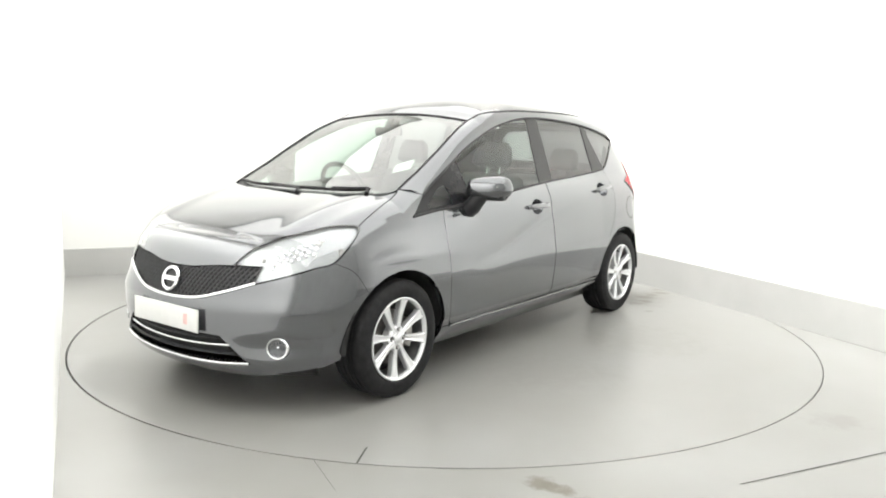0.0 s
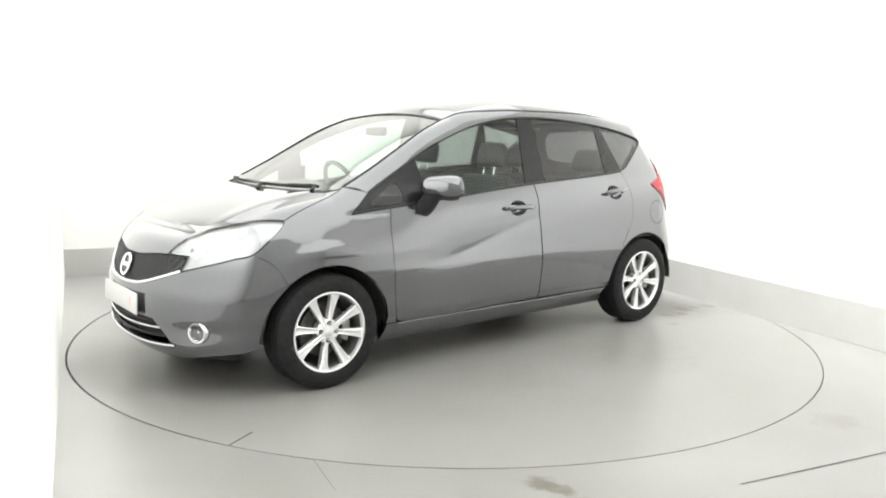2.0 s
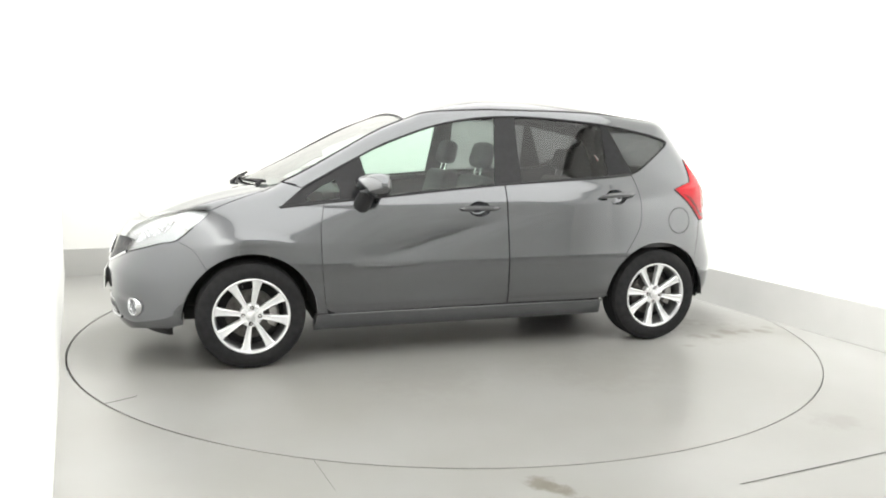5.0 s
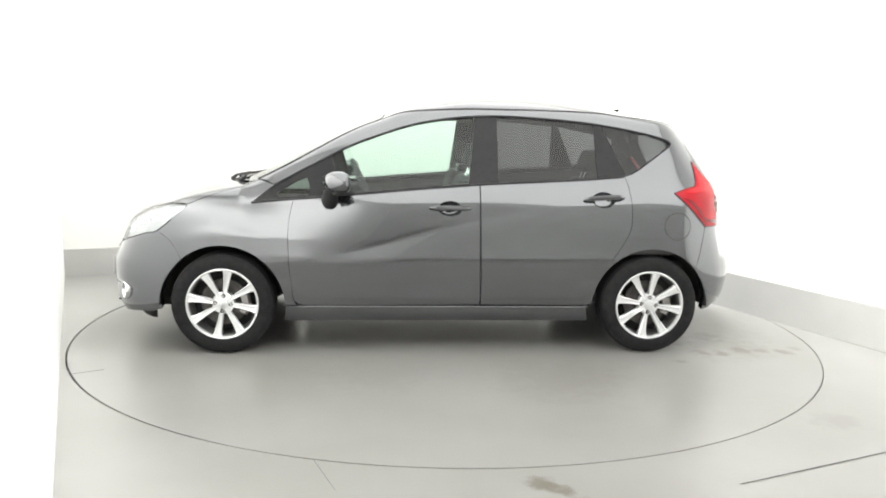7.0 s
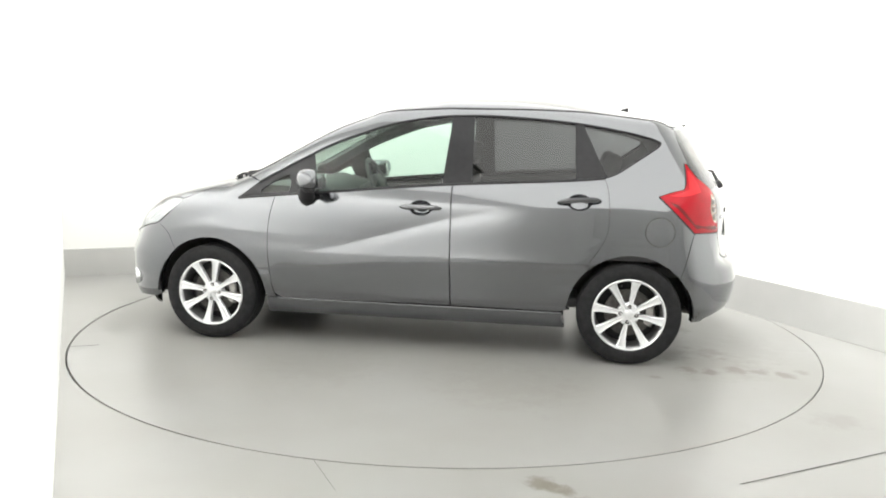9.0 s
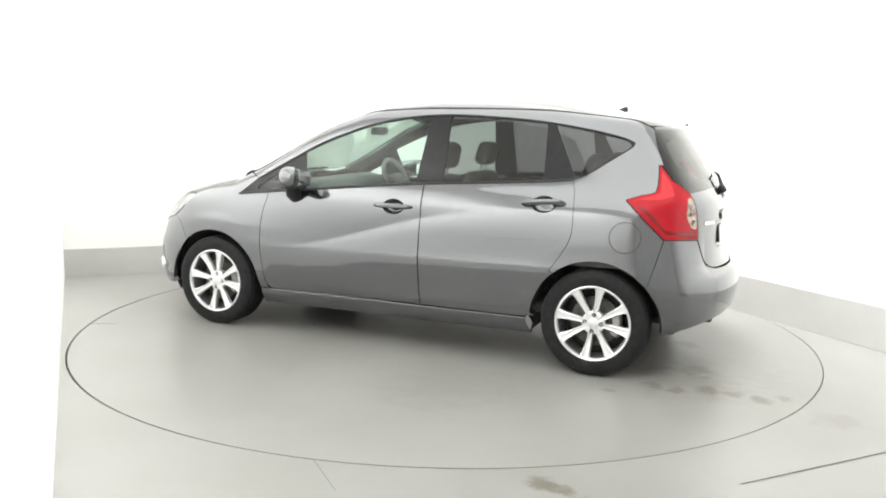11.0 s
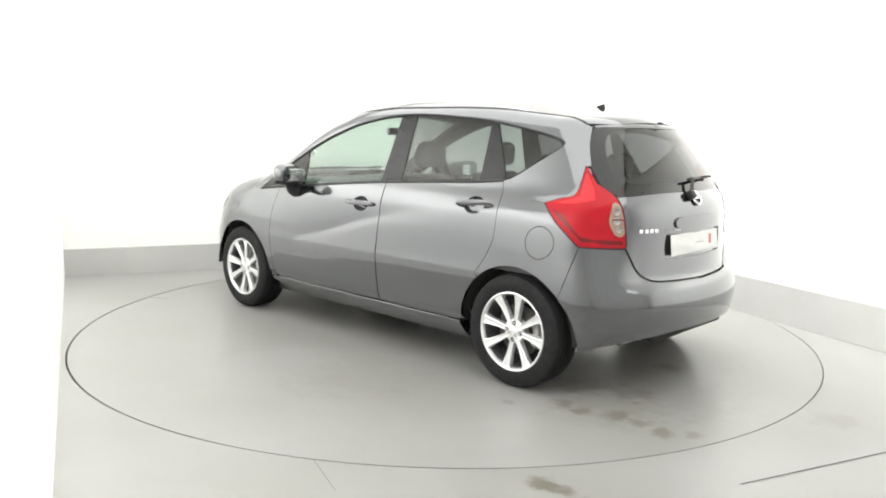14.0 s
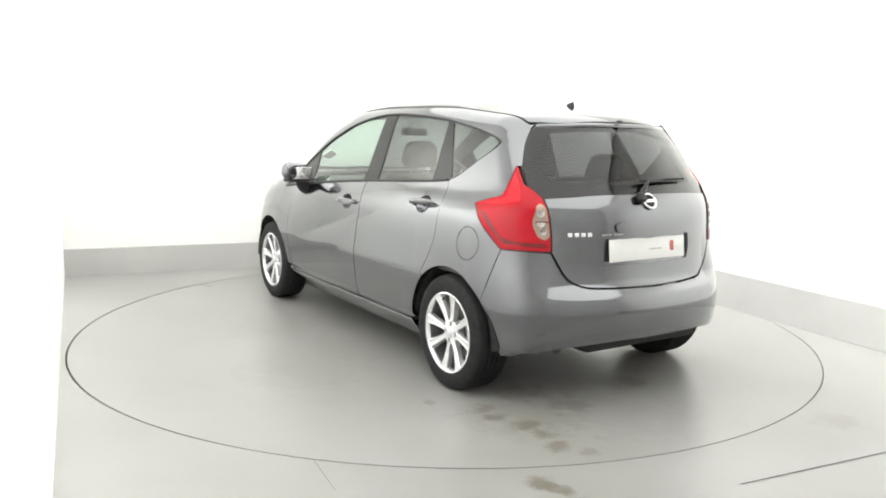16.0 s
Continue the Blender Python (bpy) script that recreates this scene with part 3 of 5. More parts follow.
BELT_F = [(0.885, 0.930), (0.5, 0.966), (0.14, 1.000), (-0.228, 1.030)]
BELT_R = [(-0.228, 1.030), (-0.6, 1.052), (-0.93, 1.072), (-1.13, 1.090)]
DLO_UP = [(1.0, 1.01), (0.77, 1.135), (0.55, 1.248), (0.38, 1.315), (0.18, 1.38), (-0.06, 1.425), (-0.31, 1.443), (-0.59, 1.436), (-0.94, 1.408), (-1.23, 1.362), (-1.40, 1.322), (-1.447, 1.297)]
DLO_REAR = [(-1.447, 1.297), (-1.43, 1.272), (-1.32, 1.195), (-1.20, 1.115), (-1.13, 1.090)]
SEAM = [(0.366, 0.535), (0.1, 0.552), (-0.5, 0.553), (-1.0, 0.538), (-1.35, 0.512), (-1.50, 0.49)]
WS_SIDE = [(1.11, 0.626), (0.70, 0.592), (0.366, 0.535)]
WS_LOW = [(1.30, 0.0), (1.285, 0.2), (1.235, 0.42), (1.165, 0.575), (1.11, 0.626)]
WS_TOP = [(0.366, 0.535), (0.35, 0.3), (0.345, 0.0)]
HOOD_FRONT = [(1.905, 0.0), (1.895, 0.2), (1.858, 0.385), (1.81, 0.487)]
HL_TOP = [(1.81, 0.487), (1.736, 0.575), (1.609, 0.668), (1.51, 0.722)]
HOOD_SIDE = [(1.51, 0.722), (1.365, 0.695), (1.20, 0.652), (1.135, 0.640)]
HOOD_REAR = [(1.135, 0.640), (1.225, 0.565), (1.285, 0.42), (1.325, 0.2), (1.338, 0.0)]


def cup_loop(x, z, rx=0.072, rz=0.047, n=28):
    return skin("s", [(x + rx * math.cos(2 * math.pi * k / n), z + rz * math.sin(2 * math.pi * k / n)) for k in range(n)])


def build_handle(x, z, tilt, door):
    """A dished finger cup in the door, bridged by a painted pull handle."""
    n, rings = 28, 6
    for sgn in (1, -1):
        verts, faces = [], []
        for r in range(rings + 1):
            f = 1 - r / rings
            p = cup_loop(x, z, 0.073 * max(f, 0.02), 0.048 * max(f, 0.02), n)
            p = p - grad(p) * (0.048 * (1 - f ** 6) + 0.001)
            verts.extend(p * [1, sgn, 1])
        for r in range(rings):
            for k in range(n):
                j = (k + 1) % n
                q = [r * n + k, r * n + j, (r + 1) * n + j, (r + 1) * n + k]
                faces.append(q if sgn > 0 else q[::-1])
        mesh_ob("handle_cup", verts, faces, PAINT, MADE[door][0 if sgn > 0 else 1])
        bm = bmesh.new()
        rows = []
        for k in range(17):
            u = k / 16 * 2 - 1
            xx, zz = x + 0.128 * u, z + 0.002 - tilt * 0.128 * u
            p = skin("s", [(xx, zz)])[0]
            nn = grad(p[None])[0]
            lift = 0.006 + 0.024 * max(0.0, 1 - u ** 4) ** 0.5
            hh = 0.0155 * max(0.05, 1 - abs(u) ** 5) ** 0.5
            c = Vector(p) + lift * Vector(nn)
            row = []
            for a in range(8):
                t = 2 * math.pi * a / 8
                v = c + Vector((0, 0, hh * math.cos(t))) + Vector(nn) * (0.009 * math.sin(t))
                row.append(bm.verts.new((v.x, v.y * sgn, v.z)))
            rows.append(row)
        for r0, r1 in zip(rows, rows[1:]):
            for a in range(8):
                bm.faces.new((r0[a], r0[(a + 1) % 8], r1[(a + 1) % 8], r1[a]))
        bm.faces.new(rows[0])
        bm.faces.new(rows[-1])
        part("door_handle", bm, PAINT, MADE[door][0 if sgn > 0 else 1], "grey painted pull handle")


def build_body():
    # front door and rear door, below the windows
    fd = outline(("s", BELT_F), ("s", [(-0.228, 1.03), (-0.232, 0.68), (-0.24, 0.30)]), ("s", [(-0.24, 0.30), (0.82, 0.292)]),
                 ("s", [(0.82, 0.292), (0.866, 0.31), (0.885, 0.36), (0.905, 0.54), (0.91, 0.77), (0.885, 0.93)]))
    panel("front_door", "radial", fd, PAINT, CAR, gap=0.0016, h=0.012, mirror=True, holes=(cup_loop(-0.048, 0.886),))
    panel("door_card", "radial", fd, TRIM, CAR, "dark plastic inner door card", off=-0.07, depth=0.0, mirror=True, h=0.08)
    belongs("door_card", "front_door")
    rd = outline(("s", BELT_R), ("s", [(-1.13, 1.09), (-1.155, 1.0), (-1.16, 0.80), (-1.115, 0.69), (-1.045, 0.585)]), ("s", arc(-WX, 49.5, 6)),
                 ("s", [(-WX + ARCH * math.cos(radians(6)), WZ + ARCH * math.sin(radians(6))), (-0.90, 0.30), (-0.245, 0.30)]), ("s", [(-0.245, 0.30), (-0.236, 0.68), (-0.232, 1.03)]))
    panel("rear_door", "radial", rd, PAINT, CAR, gap=0.0016, h=0.012, mirror=True, holes=(cup_loop(-0.987, 0.950),))
    panel("door_card", "radial", rd, TRIM, CAR, "dark plastic inner door card", off=-0.07, depth=0.0, mirror=True, h=0.08)
    belongs("door_card", "rear_door")
    # sill
    si = outline(("s", [(0.93, 0.29), (-0.90, 0.292)]), ("s", [(-0.90, 0.292), (-0.93, 0.186)]), ("s", [(-0.93, 0.186), (0.945, 0.182)]), ("s", [(0.945, 0.182), (0.93, 0.29)]))
    panel("sill", "radial", si, PAINT, CAR, mirror=True, depth=0.06, gap=0.001)
    # front wing
    fw = outline(("s", [(0.885, 0.93), (0.91, 0.77), (0.905, 0.54), (0.885, 0.36), (0.868, 0.292)]), ("s", [(0.868, 0.292), (0.944, 0.292)]),
                 ("s", arc(WX, 178, 50)), ("s", [(WX + ARCH * math.cos(radians(50)), WZ + ARCH * math.sin(radians(50))), (1.60, 0.675), (1.69, 0.728)]),
                 ("s", [(1.69, 0.728), (1.60, 0.80), (1.515, 0.872)]), ("t", HOOD_SIDE), ("t", [(1.135, 0.640), (1.11, 0.630)]),
                 ("s", [(1.0, 1.01), (1.13, 0.905)]), ("s", [(1.13, 0.905), (0.885, 0.93)]))
    panel("front_wing", "radial", fw, PAINT, CAR, gap=0.002, mirror=True, h=0.016)
    # pillar, roof rail and rear quarter in one pressing
    bs = outline(("s", DLO_UP), ("s", DLO_REAR), ("s", [(-1.13, 1.09), (-1.155, 1.0), (-1.16, 0.80), (-1.115, 0.69), (-1.045, 0.585)]), ("s", arc(-WX, 49.5, 140)),
                 ("s", [(-WX + ARCH * math.cos(radians(140)), WZ + ARCH * math.sin(radians(140))), (-1.61, 0.63), (-1.65, 0.79)]),
                 ("s", [(-1.65, 0.79), (-1.54, 0.90), (-1.44, 0.995)]), ("s", [(-1.44, 0.995), (-1.52, 1.022), (-1.585, 1.04)]), ("s", [(-1.585, 1.04), (-1.593, 1.10), (-1.585, 1.185)]),
                 ("r", [(0.597, 1.185), (0.540, 1.302), (0.482, 1.378)]), ("t", SEAM[::-1]), ("t", WS_SIDE[::-1]))
    panel("body_side", "radial", bs, PAINT, CAR, gap=0.0012, mirror=True, h=0.017)
    # roof, bonnet, nose
    panel("roof", "top", full(outline(("t", WS_TOP[::-1]), ("t", SEAM), ("t", [(-1.50, 0.49), (-1.585, 0.3), (-1.62, 0.0)]))), PAINT, CAR, gap=0.002)
    panel("bonnet", "top", full(outline(("t", HOOD_FRONT), ("t", HL_TOP), ("t", HOOD_SIDE), ("t", HOOD_REAR))), PAINT, CAR, gap=0.0016, h=0.022)
    nose = outline(("f", [(0.0, 0.682), (0.12, 0.686), (0.26, 0.703), (0.36, 0.709)]), ("f", [(0.36, 0.709), (0.386, 0.749), (0.42, 0.79)]), ("t", HOOD_FRONT[::-1]))
    panel("nose_panel", "front", full(nose), PAINT, CAR, depth=0.015, h=0.02)
    # front bumper
    a0 = (WX + ARCH * math.cos(radians(50)), WZ + ARCH * math.sin(radians(50)))
    fb = outline(("f", [(0.0, 0.545), (0.1, 0.549), (0.22, 0.560), (0.352, 0.596), (0.485, 0.634)]), ("f", [(0.485, 0.634), (0.578, 0.662), (0.655, 0.690)]), ("s", [(1.76, 0.712), (1.69, 0.728)]),
                 ("s", [(1.69, 0.728), (1.60, 0.675), a0]), ("s", arc(WX, 50, -4)), ("s", [(1.665, 0.262), (1.74, 0.235)]), ("f", [(0.70, 0.235), (0.60, 0.22), (0.45, 0.195), (0.0, 0.185)]),
                 )
    intake = full(outline(("f", [(0.0, 0.392), (0.355, 0.388)]), ("f", [(0.355, 0.388), (0.40, 0.352), (0.485, 0.274)]), ("f", [(0.485, 0.274), (0.42, 0.264), (0.25, 0.256), (0.0, 0.255)])))
    panel("front_bumper", "front", full(fb), PAINT, CAR, depth=0.03, h=0.02, holes=(intake,))
    # rear bumper
    a1 = (-WX + ARCH * math.cos(radians(140)), WZ + ARCH * math.sin(radians(140)))
    rb = outline(("r", [(0.0, 0.592), (0.30, 0.598), (0.425, 0.611), (0.505, 0.662), (0.565, 0.776)]), ("r", [(0.565, 0.776), (0.66, 0.781)]), ("s", [(-1.68, 0.785), (-1.652, 0.788)]),
                 ("s", [(-1.652, 0.788), (-1.613, 0.63), a1]), ("s", arc(-WX, 140, 184)), ("s", [(-1.668, 0.262), (-1.72, 0.265)]), ("r", [(0.69, 0.285), (0.55, 0.318), (0.30, 0.345), (0.0, 0.35)]))
    panel("rear_bumper", "rear", full(rb), PAINT, CAR, depth=0.03, h=0.02)
    # tailgate skin
    tg = full(outline(("r", [(0.0, 1.055), (0.3, 1.052), (0.573, 1.036)]), ("r", [(0.573, 1.036), (0.562, 0.95), (0.557, 0.81), (0.56, 0.782)]), ("r", [(0.56, 0.782), (0.497, 0.668), (0.42, 0.616), (0.30, 0.604), (0.0, 0.598)])))
    recess = full(outline(("r", [(0.0, 0.848), (0.30, 0.845)]), ("r", [(0.30, 0.845), (0.312, 0.78), (0.300, 0.712)]), ("r", [(0.300, 0.712), (0.0, 0.708)])))
    panel("tailgate", "rear", tg, PAINT, CAR, gap=0.003, h=0.02, depth=0.026, holes=(recess,))
    panel("plate_recess", "rear", recess, PAINT, CAR, off=-0.013, depth=0.0, gap=-0.004)


def build_glass():
    ws = full(outline(("t", WS_LOW), ("t", WS_SIDE), ("t", WS_TOP)))
    g = panel("windscreen", "top", ws, SCREEN, CAR, off=-0.004, depth=0.0)
    cowl = full(outline(("t", HOOD_REAR[::-1]), ("t", [(1.135, 0.640), (1.11, 0.626)]), ("t", WS_LOW[::-1])))
    panel("cowl", "top", cowl, BLACK, CAR, off=-0.012, depth=0.0)
    fg = outline(("s", [(0.60, 0.957), (0.14, 1.0), (-0.165, 1.026)]), ("s", [(-0.165, 1.026), (-0.205, 1.43)]), ("s", [(-0.205, 1.432), (-0.06, 1.42), (0.18, 1.375), (0.38, 1.31), (0.55, 1.243), (0.66, 1.19)]), ("s", [(0.66, 1.19), (0.60, 0.957)]))
    tr = outline(("s", [(0.985, 0.938), (0.80, 0.952)]), ("s", [(0.80, 0.952), (0.79, 1.0), (0.81, 1.058)]), ("s", [(0.81, 1.058), (0.88, 1.03), (0.985, 0.962)]), ("s", [(0.985, 0.962), (0.985, 0.938)]))
    rg = outline(("s", [(-0.345, 1.038), (-0.6, 1.052), (-0.962, 1.072)]), ("s", [(-0.962, 1.072), (-0.945, 1.402)]), ("s", [(-0.945, 1.402), (-0.59, 1.43), (-0.34, 1.438)]), ("s", [(-0.34, 1.438), (-0.345, 1.038)]))
    qg = outline(("s", [(-0.995, 1.398), (-1.23, 1.355), (-1.39, 1.318), (-1.43, 1.293), (-1.41, 1.268), (-1.31, 1.198), (-1.19, 1.118), (-1.142, 1.098)]), ("s", [(-1.142, 1.098), (-0.995, 1.398)]))
    panel("front_window", "radial", fg, GLASS, CAR, off=-0.006, depth=0.0, mirror=True)
    panel("corner_window", "radial", tr, GLASS, CAR, off=-0.006, depth=0.0, mirror=True)
    panel("rear_window", "radial", rg, DARKGLASS, CAR, off=-0.006, depth=0.0, mirror=True)
    panel("quarter_window", "radial", qg, DARKGLASS, CAR, off=-0.006, depth=0.0, mirror=True)
    # black pillars and frames round the panes
    dlo = outline(("s", [(1.13, 0.905), (0.885, 0.93), (0.5, 0.966), (0.14, 1.0), (-0.228, 1.03), (-0.6, 1.052), (-0.93, 1.072), (-1.13, 1.09)]), ("s", DLO_REAR[::-1]), ("s", DLO_UP[::-1]), ("s", [(1.0, 1.01), (1.13, 0.905)]))
    panel("window_frame", "radial", dlo, GLOSSBLACK, CAR, off=-0.003, depth=0.012, mirror=True, holes=(fg, tr, rg, qg), h=0.03, gap=-0.002)
    bk = full(outline(("r", [(0.0, 1.393), (0.3, 1.388), (0.475, 1.372)]), ("r", [(0.475, 1.372), (0.535, 1.30), (0.59, 1.19)]), ("r", [(0.59, 1.19), (0.598, 1.08), (0.572, 1.042)]), ("r", [(0.572, 1.042), (0.3, 1.058), (0.0, 1.061)])))
    pane = full(outline(("r", [(0.0, 1.366), (0.25, 1.362), (0.415, 1.350)]), ("r", [(0.415, 1.350), (0.470, 1.30), (0.515, 1.20), (0.525, 1.13)]), ("r", [(0.525, 1.13), (0.44, 1.108), (0.25, 1.104), (0.0, 1.103)])))
    panel("window_border", "rear", bk, GLOSSBLACK, CAR, "black border of the tailgate window", off=-0.009, depth=0.0, gap=-0.020, holes=(pane,), h=0.02)
    panel("tailgate_window", "rear", bk, DARKGLASS, CAR, off=-0.004, depth=0.0, gap=-0.012)


def build_lamps():
    hl = outline(("f", [(0.36, 0.711), (0.386, 0.749), (0.42, 0.79)]), ("t", HL_TOP), ("s", [(1.515, 0.872), (1.60, 0.80), (1.69, 0.728)]), ("s", [(1.69, 0.728), (1.76, 0.712)]), ("f", [(0.655, 0.690), (0.578, 0.662), (0.485, 0.634)]), ("f", [(0.485, 0.634), (0.50, 0.714)]), ("f", [(0.50, 0.714), (0.36, 0.711)]))
    panel("headlight_lens", "front", hl, CLEAR, CAR, "clear headlight lens", off=0.001, depth=0.0, mirror=True, h=0.025)
    panel("headlight", "front", hl, REFLECTOR, CAR, "silver headlight reflector", off=-0.016, depth=-0.0155, mirror=True, h=0.02)
    tl = outline(("s", [(-1.44, 0.995), (-1.52, 1.022), (-1.585, 1.04)]), ("s", [(-1.585, 1.04), (-1.593, 1.10), (-1.585, 1.185)]), ("s", [(-1.59, 1.185), (-1.66, 1.10)]), ("r", [(0.60, 1.075), (0.575, 1.035)]), ("r", [(0.575, 1.035), (0.565, 0.95), (0.560, 0.81), (0.563, 0.782)]), ("r", [(0.563, 0.782), (0.66, 0.787)]), ("s", [(-1.70, 0.788), (-1.65, 0.79)]), ("s", [(-1.65, 0.79), (-1.54, 0.90), (-1.44, 0.995)]))
    panel("tail_light", "rear", tl, REDLENS, CAR, "glossy red wraparound tail light", off=0.004, depth=0.03, gap=0.002, mirror=True, h=0.02)
    panel("lamp_housing", "rear", tl, UNDER, CAR, "black lamp housing", off=-0.042, depth=0.0, gap=-0.012, mirror=True, h=0.03)
    belongs("lamp_housing", "tail_light")


build_body()
build_glass()
build_lamps()
for pane, owner in (("front_window", "front_door"), ("rear_window", "rear_door"), ("corner_window", "front_wing"), ("quarter_window", "body_side"), ("tailgate_window", "tailgate"), ("window_border", "tailgate"), ("plate_recess", "tailgate"), ("headlight_lens", "headlight")):
    belongs(pane, owner)


def build_wheel():
    w = new("wheel")
    w.parent = CAR
    R = 0.304
    prof = [(0.205, -0.095), (0.215, -0.1), (0.25, -0.104), (0.277, -0.1), (0.296, -0.088), (0.303, -0.07)]
    for y in (-0.045, -0.015, 0.015, 0.045):
        prof += [(R, y - 0.01), (R - 0.007, y - 0.006), (R - 0.007, y + 0.001), (R, y + 0.005)]
    prof += [(0.303, 0.07), (0.296, 0.088), (0.277, 0.1), (0.262, 0.1035), (0.25, 0.104), (0.235, 0.1035), (0.222, 0.1), (0.215, 0.094), (0.208, 0.09)]
    part("tyre", lathe(prof, 72), RUBBER, w, "black tyre", sharp=25)
    part("rim", lathe([(0.214, 0.092), (0.2135, 0.098), (0.209, 0.100), (0.202, 0.097), (0.198, 0.088), (0.196, 0.078)], 72), ALLOY, w, "silver alloy rim")
    part("rim_barrel", lathe([(0.196, 0.078), (0.192, 0.04), (0.188, 0.0), (0.19, -0.08)], 72), BARREL, w, "inner rim barrel coloured dark grey for shade")
    bm = bmesh.new()
    for k in range(8):
        a = 2 * math.pi * (k + 0.27 + (0.05 if k % 2 else -0.05)) / 8
        rows = []
        for r, hw, y in ((0.035, 0.0125, 0.082), (0.07, 0.0135, 0.079), (0.11, 0.0165, 0.081), (0.15, 0.0195, 0.086), (0.18, 0.0235, 0.091), (0.203, 0.033, 0.095)):
            row = []
            for q, dy in ((-1, -0.034), (-1, -0.005), (-0.72, 0.0), (-0.3, -0.003), (0.3, -0.003), (0.72, 0.0), (1, -0.005), (1, -0.034)):
                p = Vector((r, y + dy, q * hw))
                row.append(bm.verts.new((p.x * math.cos(a) - p.z * math.sin(a), p.y, p.x * math.sin(a) + p.z * math.cos(a))))
            rows.append(row)
        for r0, r1 in zip(rows, rows[1:]):
            for i in range(7):
                bm.faces.new((r0[i], r0[i + 1], r1[i + 1], r1[i]))
    part("spokes", bm, ALLOY, w, "silver alloy spokes")
    part("hub", lathe([(0.022, 0.084), (0.028, 0.083), (0.03, 0.079), (0.058, 0.077), (0.066, 0.070), (0.068, 0.03)], 40), ALLOY, w)
    part("hub_cap", lathe([(0.0, 0.087), (0.018, 0.0865), (0.0215, 0.084), (0.022, 0.078)], 28), ALLOY, w, "silver hub cap")
    for k in range(4):
        a = 2 * math.pi * k / 4 + 0.1
        c = Vector((0.046 * math.cos(a), 0, 0.046 * math.sin(a)))
        # black disc proud of the hub draws the shade in the nut's recess
        bm = lathe([(0.0, 0.0798), (0.0115, 0.0800), (0.0125, 0.0760)], 14)
        bmesh.ops.translate(bm, verts=bm.verts, vec=c)
        part("nut_shade_disc", bm, UNDER, w, "black disc for the shade round a wheel nut")
        bm = lathe([(0.0, 0.084), (0.005, 0.084), (0.0058, 0.082), (0.0068, 0.07)], 6)
        bmesh.ops.translate(bm, verts=bm.verts, vec=c)
        part("wheel_nut", bm, STEEL, w, "steel wheel nut")
    bm = tube([(0.183 * math.cos(1.3), 0.085, 0.183 * math.sin(1.3)), (0.170 * math.cos(1.3), 0.098, 0.170 * math.sin(1.3))], 0.004, 8)
    part("tyre_valve", bm, RUBBER, w, "black tyre valve")
    part("brake_disc", lathe([(0.06, 0.02), (0.07, 0.022), (0.14, 0.022), (0.14, 0.005), (0.06, 0.005)], 40), DISCSTEEL, w, "brake disc coloured dark for shade")
    bm = bmesh.new()
    rows = []
    for k in range(7):
        a = radians(150 + 10 * k)
        rows.append([bm.verts.new((r * math.cos(a), y, r * math.sin(a))) for r, y in ((0.105, 0.0), (0.105, 0.045), (0.118, 0.052), (0.145, 0.052), (0.156, 0.04), (0.156, 0.0))])
    for r0, r1 in zip(rows, rows[1:]):
        for i in range(5):
            bm.faces.new((r0[i], r0[i + 1], r1[i + 1], r1[i]))
    bm.faces.new(rows[0])
    bm.faces.new(rows[-1])
    part("brake_calliper", bm, STEEL, w, "grey steel brake calliper")
    part("backing", lathe([(0.0, -0.03), (0.188, -0.03)], 40), UNDER, w)
    return w


WHEEL = build_wheel()
WHEEL.location = (WX, 0.722, 0.303)
for cx, s in ((-WX, 1), (WX, -1), (-WX, -1)):
    c = copy_thing(WHEEL, pose(cx, 0.722 * s, 0.303, 0, 0, 0 if s > 0 else 180))


def build_under():
    # wheel housings
    for cx in (WX, -WX):
        for s in (1, -1):
            bm = bmesh.new()
            rows = []
            for y in (0.40, 0.60, 0.80):
                yy = min(y, float(side_y(np.array([cx]), np.array([0.5]))[0]) - 0.03)
                rows.append([bm.verts.new((cx + 0.372 * math.cos(radians(a)), s * yy, WZ + 0.372 * math.sin(radians(a)))) for a in range(0, 181, 10)])
            for r0, r1 in zip(rows, rows[1:]):
                for i in range(len(r0) - 1):
                    bm.faces.new((r0[i], r0[i + 1], r1[i + 1], r1[i]))
            bm.faces.new(rows[0])
            part("wheel_housing", bm, UNDER, CAR, "black wheel housing")
    bm = bmesh.new()
    box(bm, (0, 0, 0.24), (1.84, 1.36, 0.1), 0.02)
    box(bm, (1.55, 0, 0.24), (0.75, 0.78, 0.08), 0.02)
    box(bm, (-1.45, 0, 0.32), (0.9, 0.78, 0.08), 0.02)
    part("underbody", bm, UNDER, CAR, "dark underbody")
    bm = bmesh.new()
    box(bm, (1.25, 0, 0.62), (0.9, 0.76, 0.5), 0.04)
    part("engine_bay", bm, UNDER, CAR)


build_under()
build_handle(-0.048, 0.886, 0.0, "front_door")
build_handle(-0.987, 0.950, 0.06, "rear_door")


def on_skin(view, a, b, off=0.0):
    p = skin(view, [(a, b)])
    n = grad(p)
    return Vector(p[0] + off * n[0]), Vector(n[0])


def facing(p, n):
    """A pose at p whose z points along n and whose y stays upright."""
    x = Vector((0, 0, 1)).cross(n).normalized()
    y = n.cross(x)
    m = Matrix((x, y, n)).transposed().to_4x4()
    m.translation = p
    return m


def bar(name, m, w, h, d, mat, parent, label="", bevel=0.002):
    bm = bmesh.new()
    box(bm, (0, 0, 0), (w, h, d), bevel)
    bmesh.ops.transform(bm, matrix=m, verts=bm.verts)
    return part(name, bm, mat, parent, label)


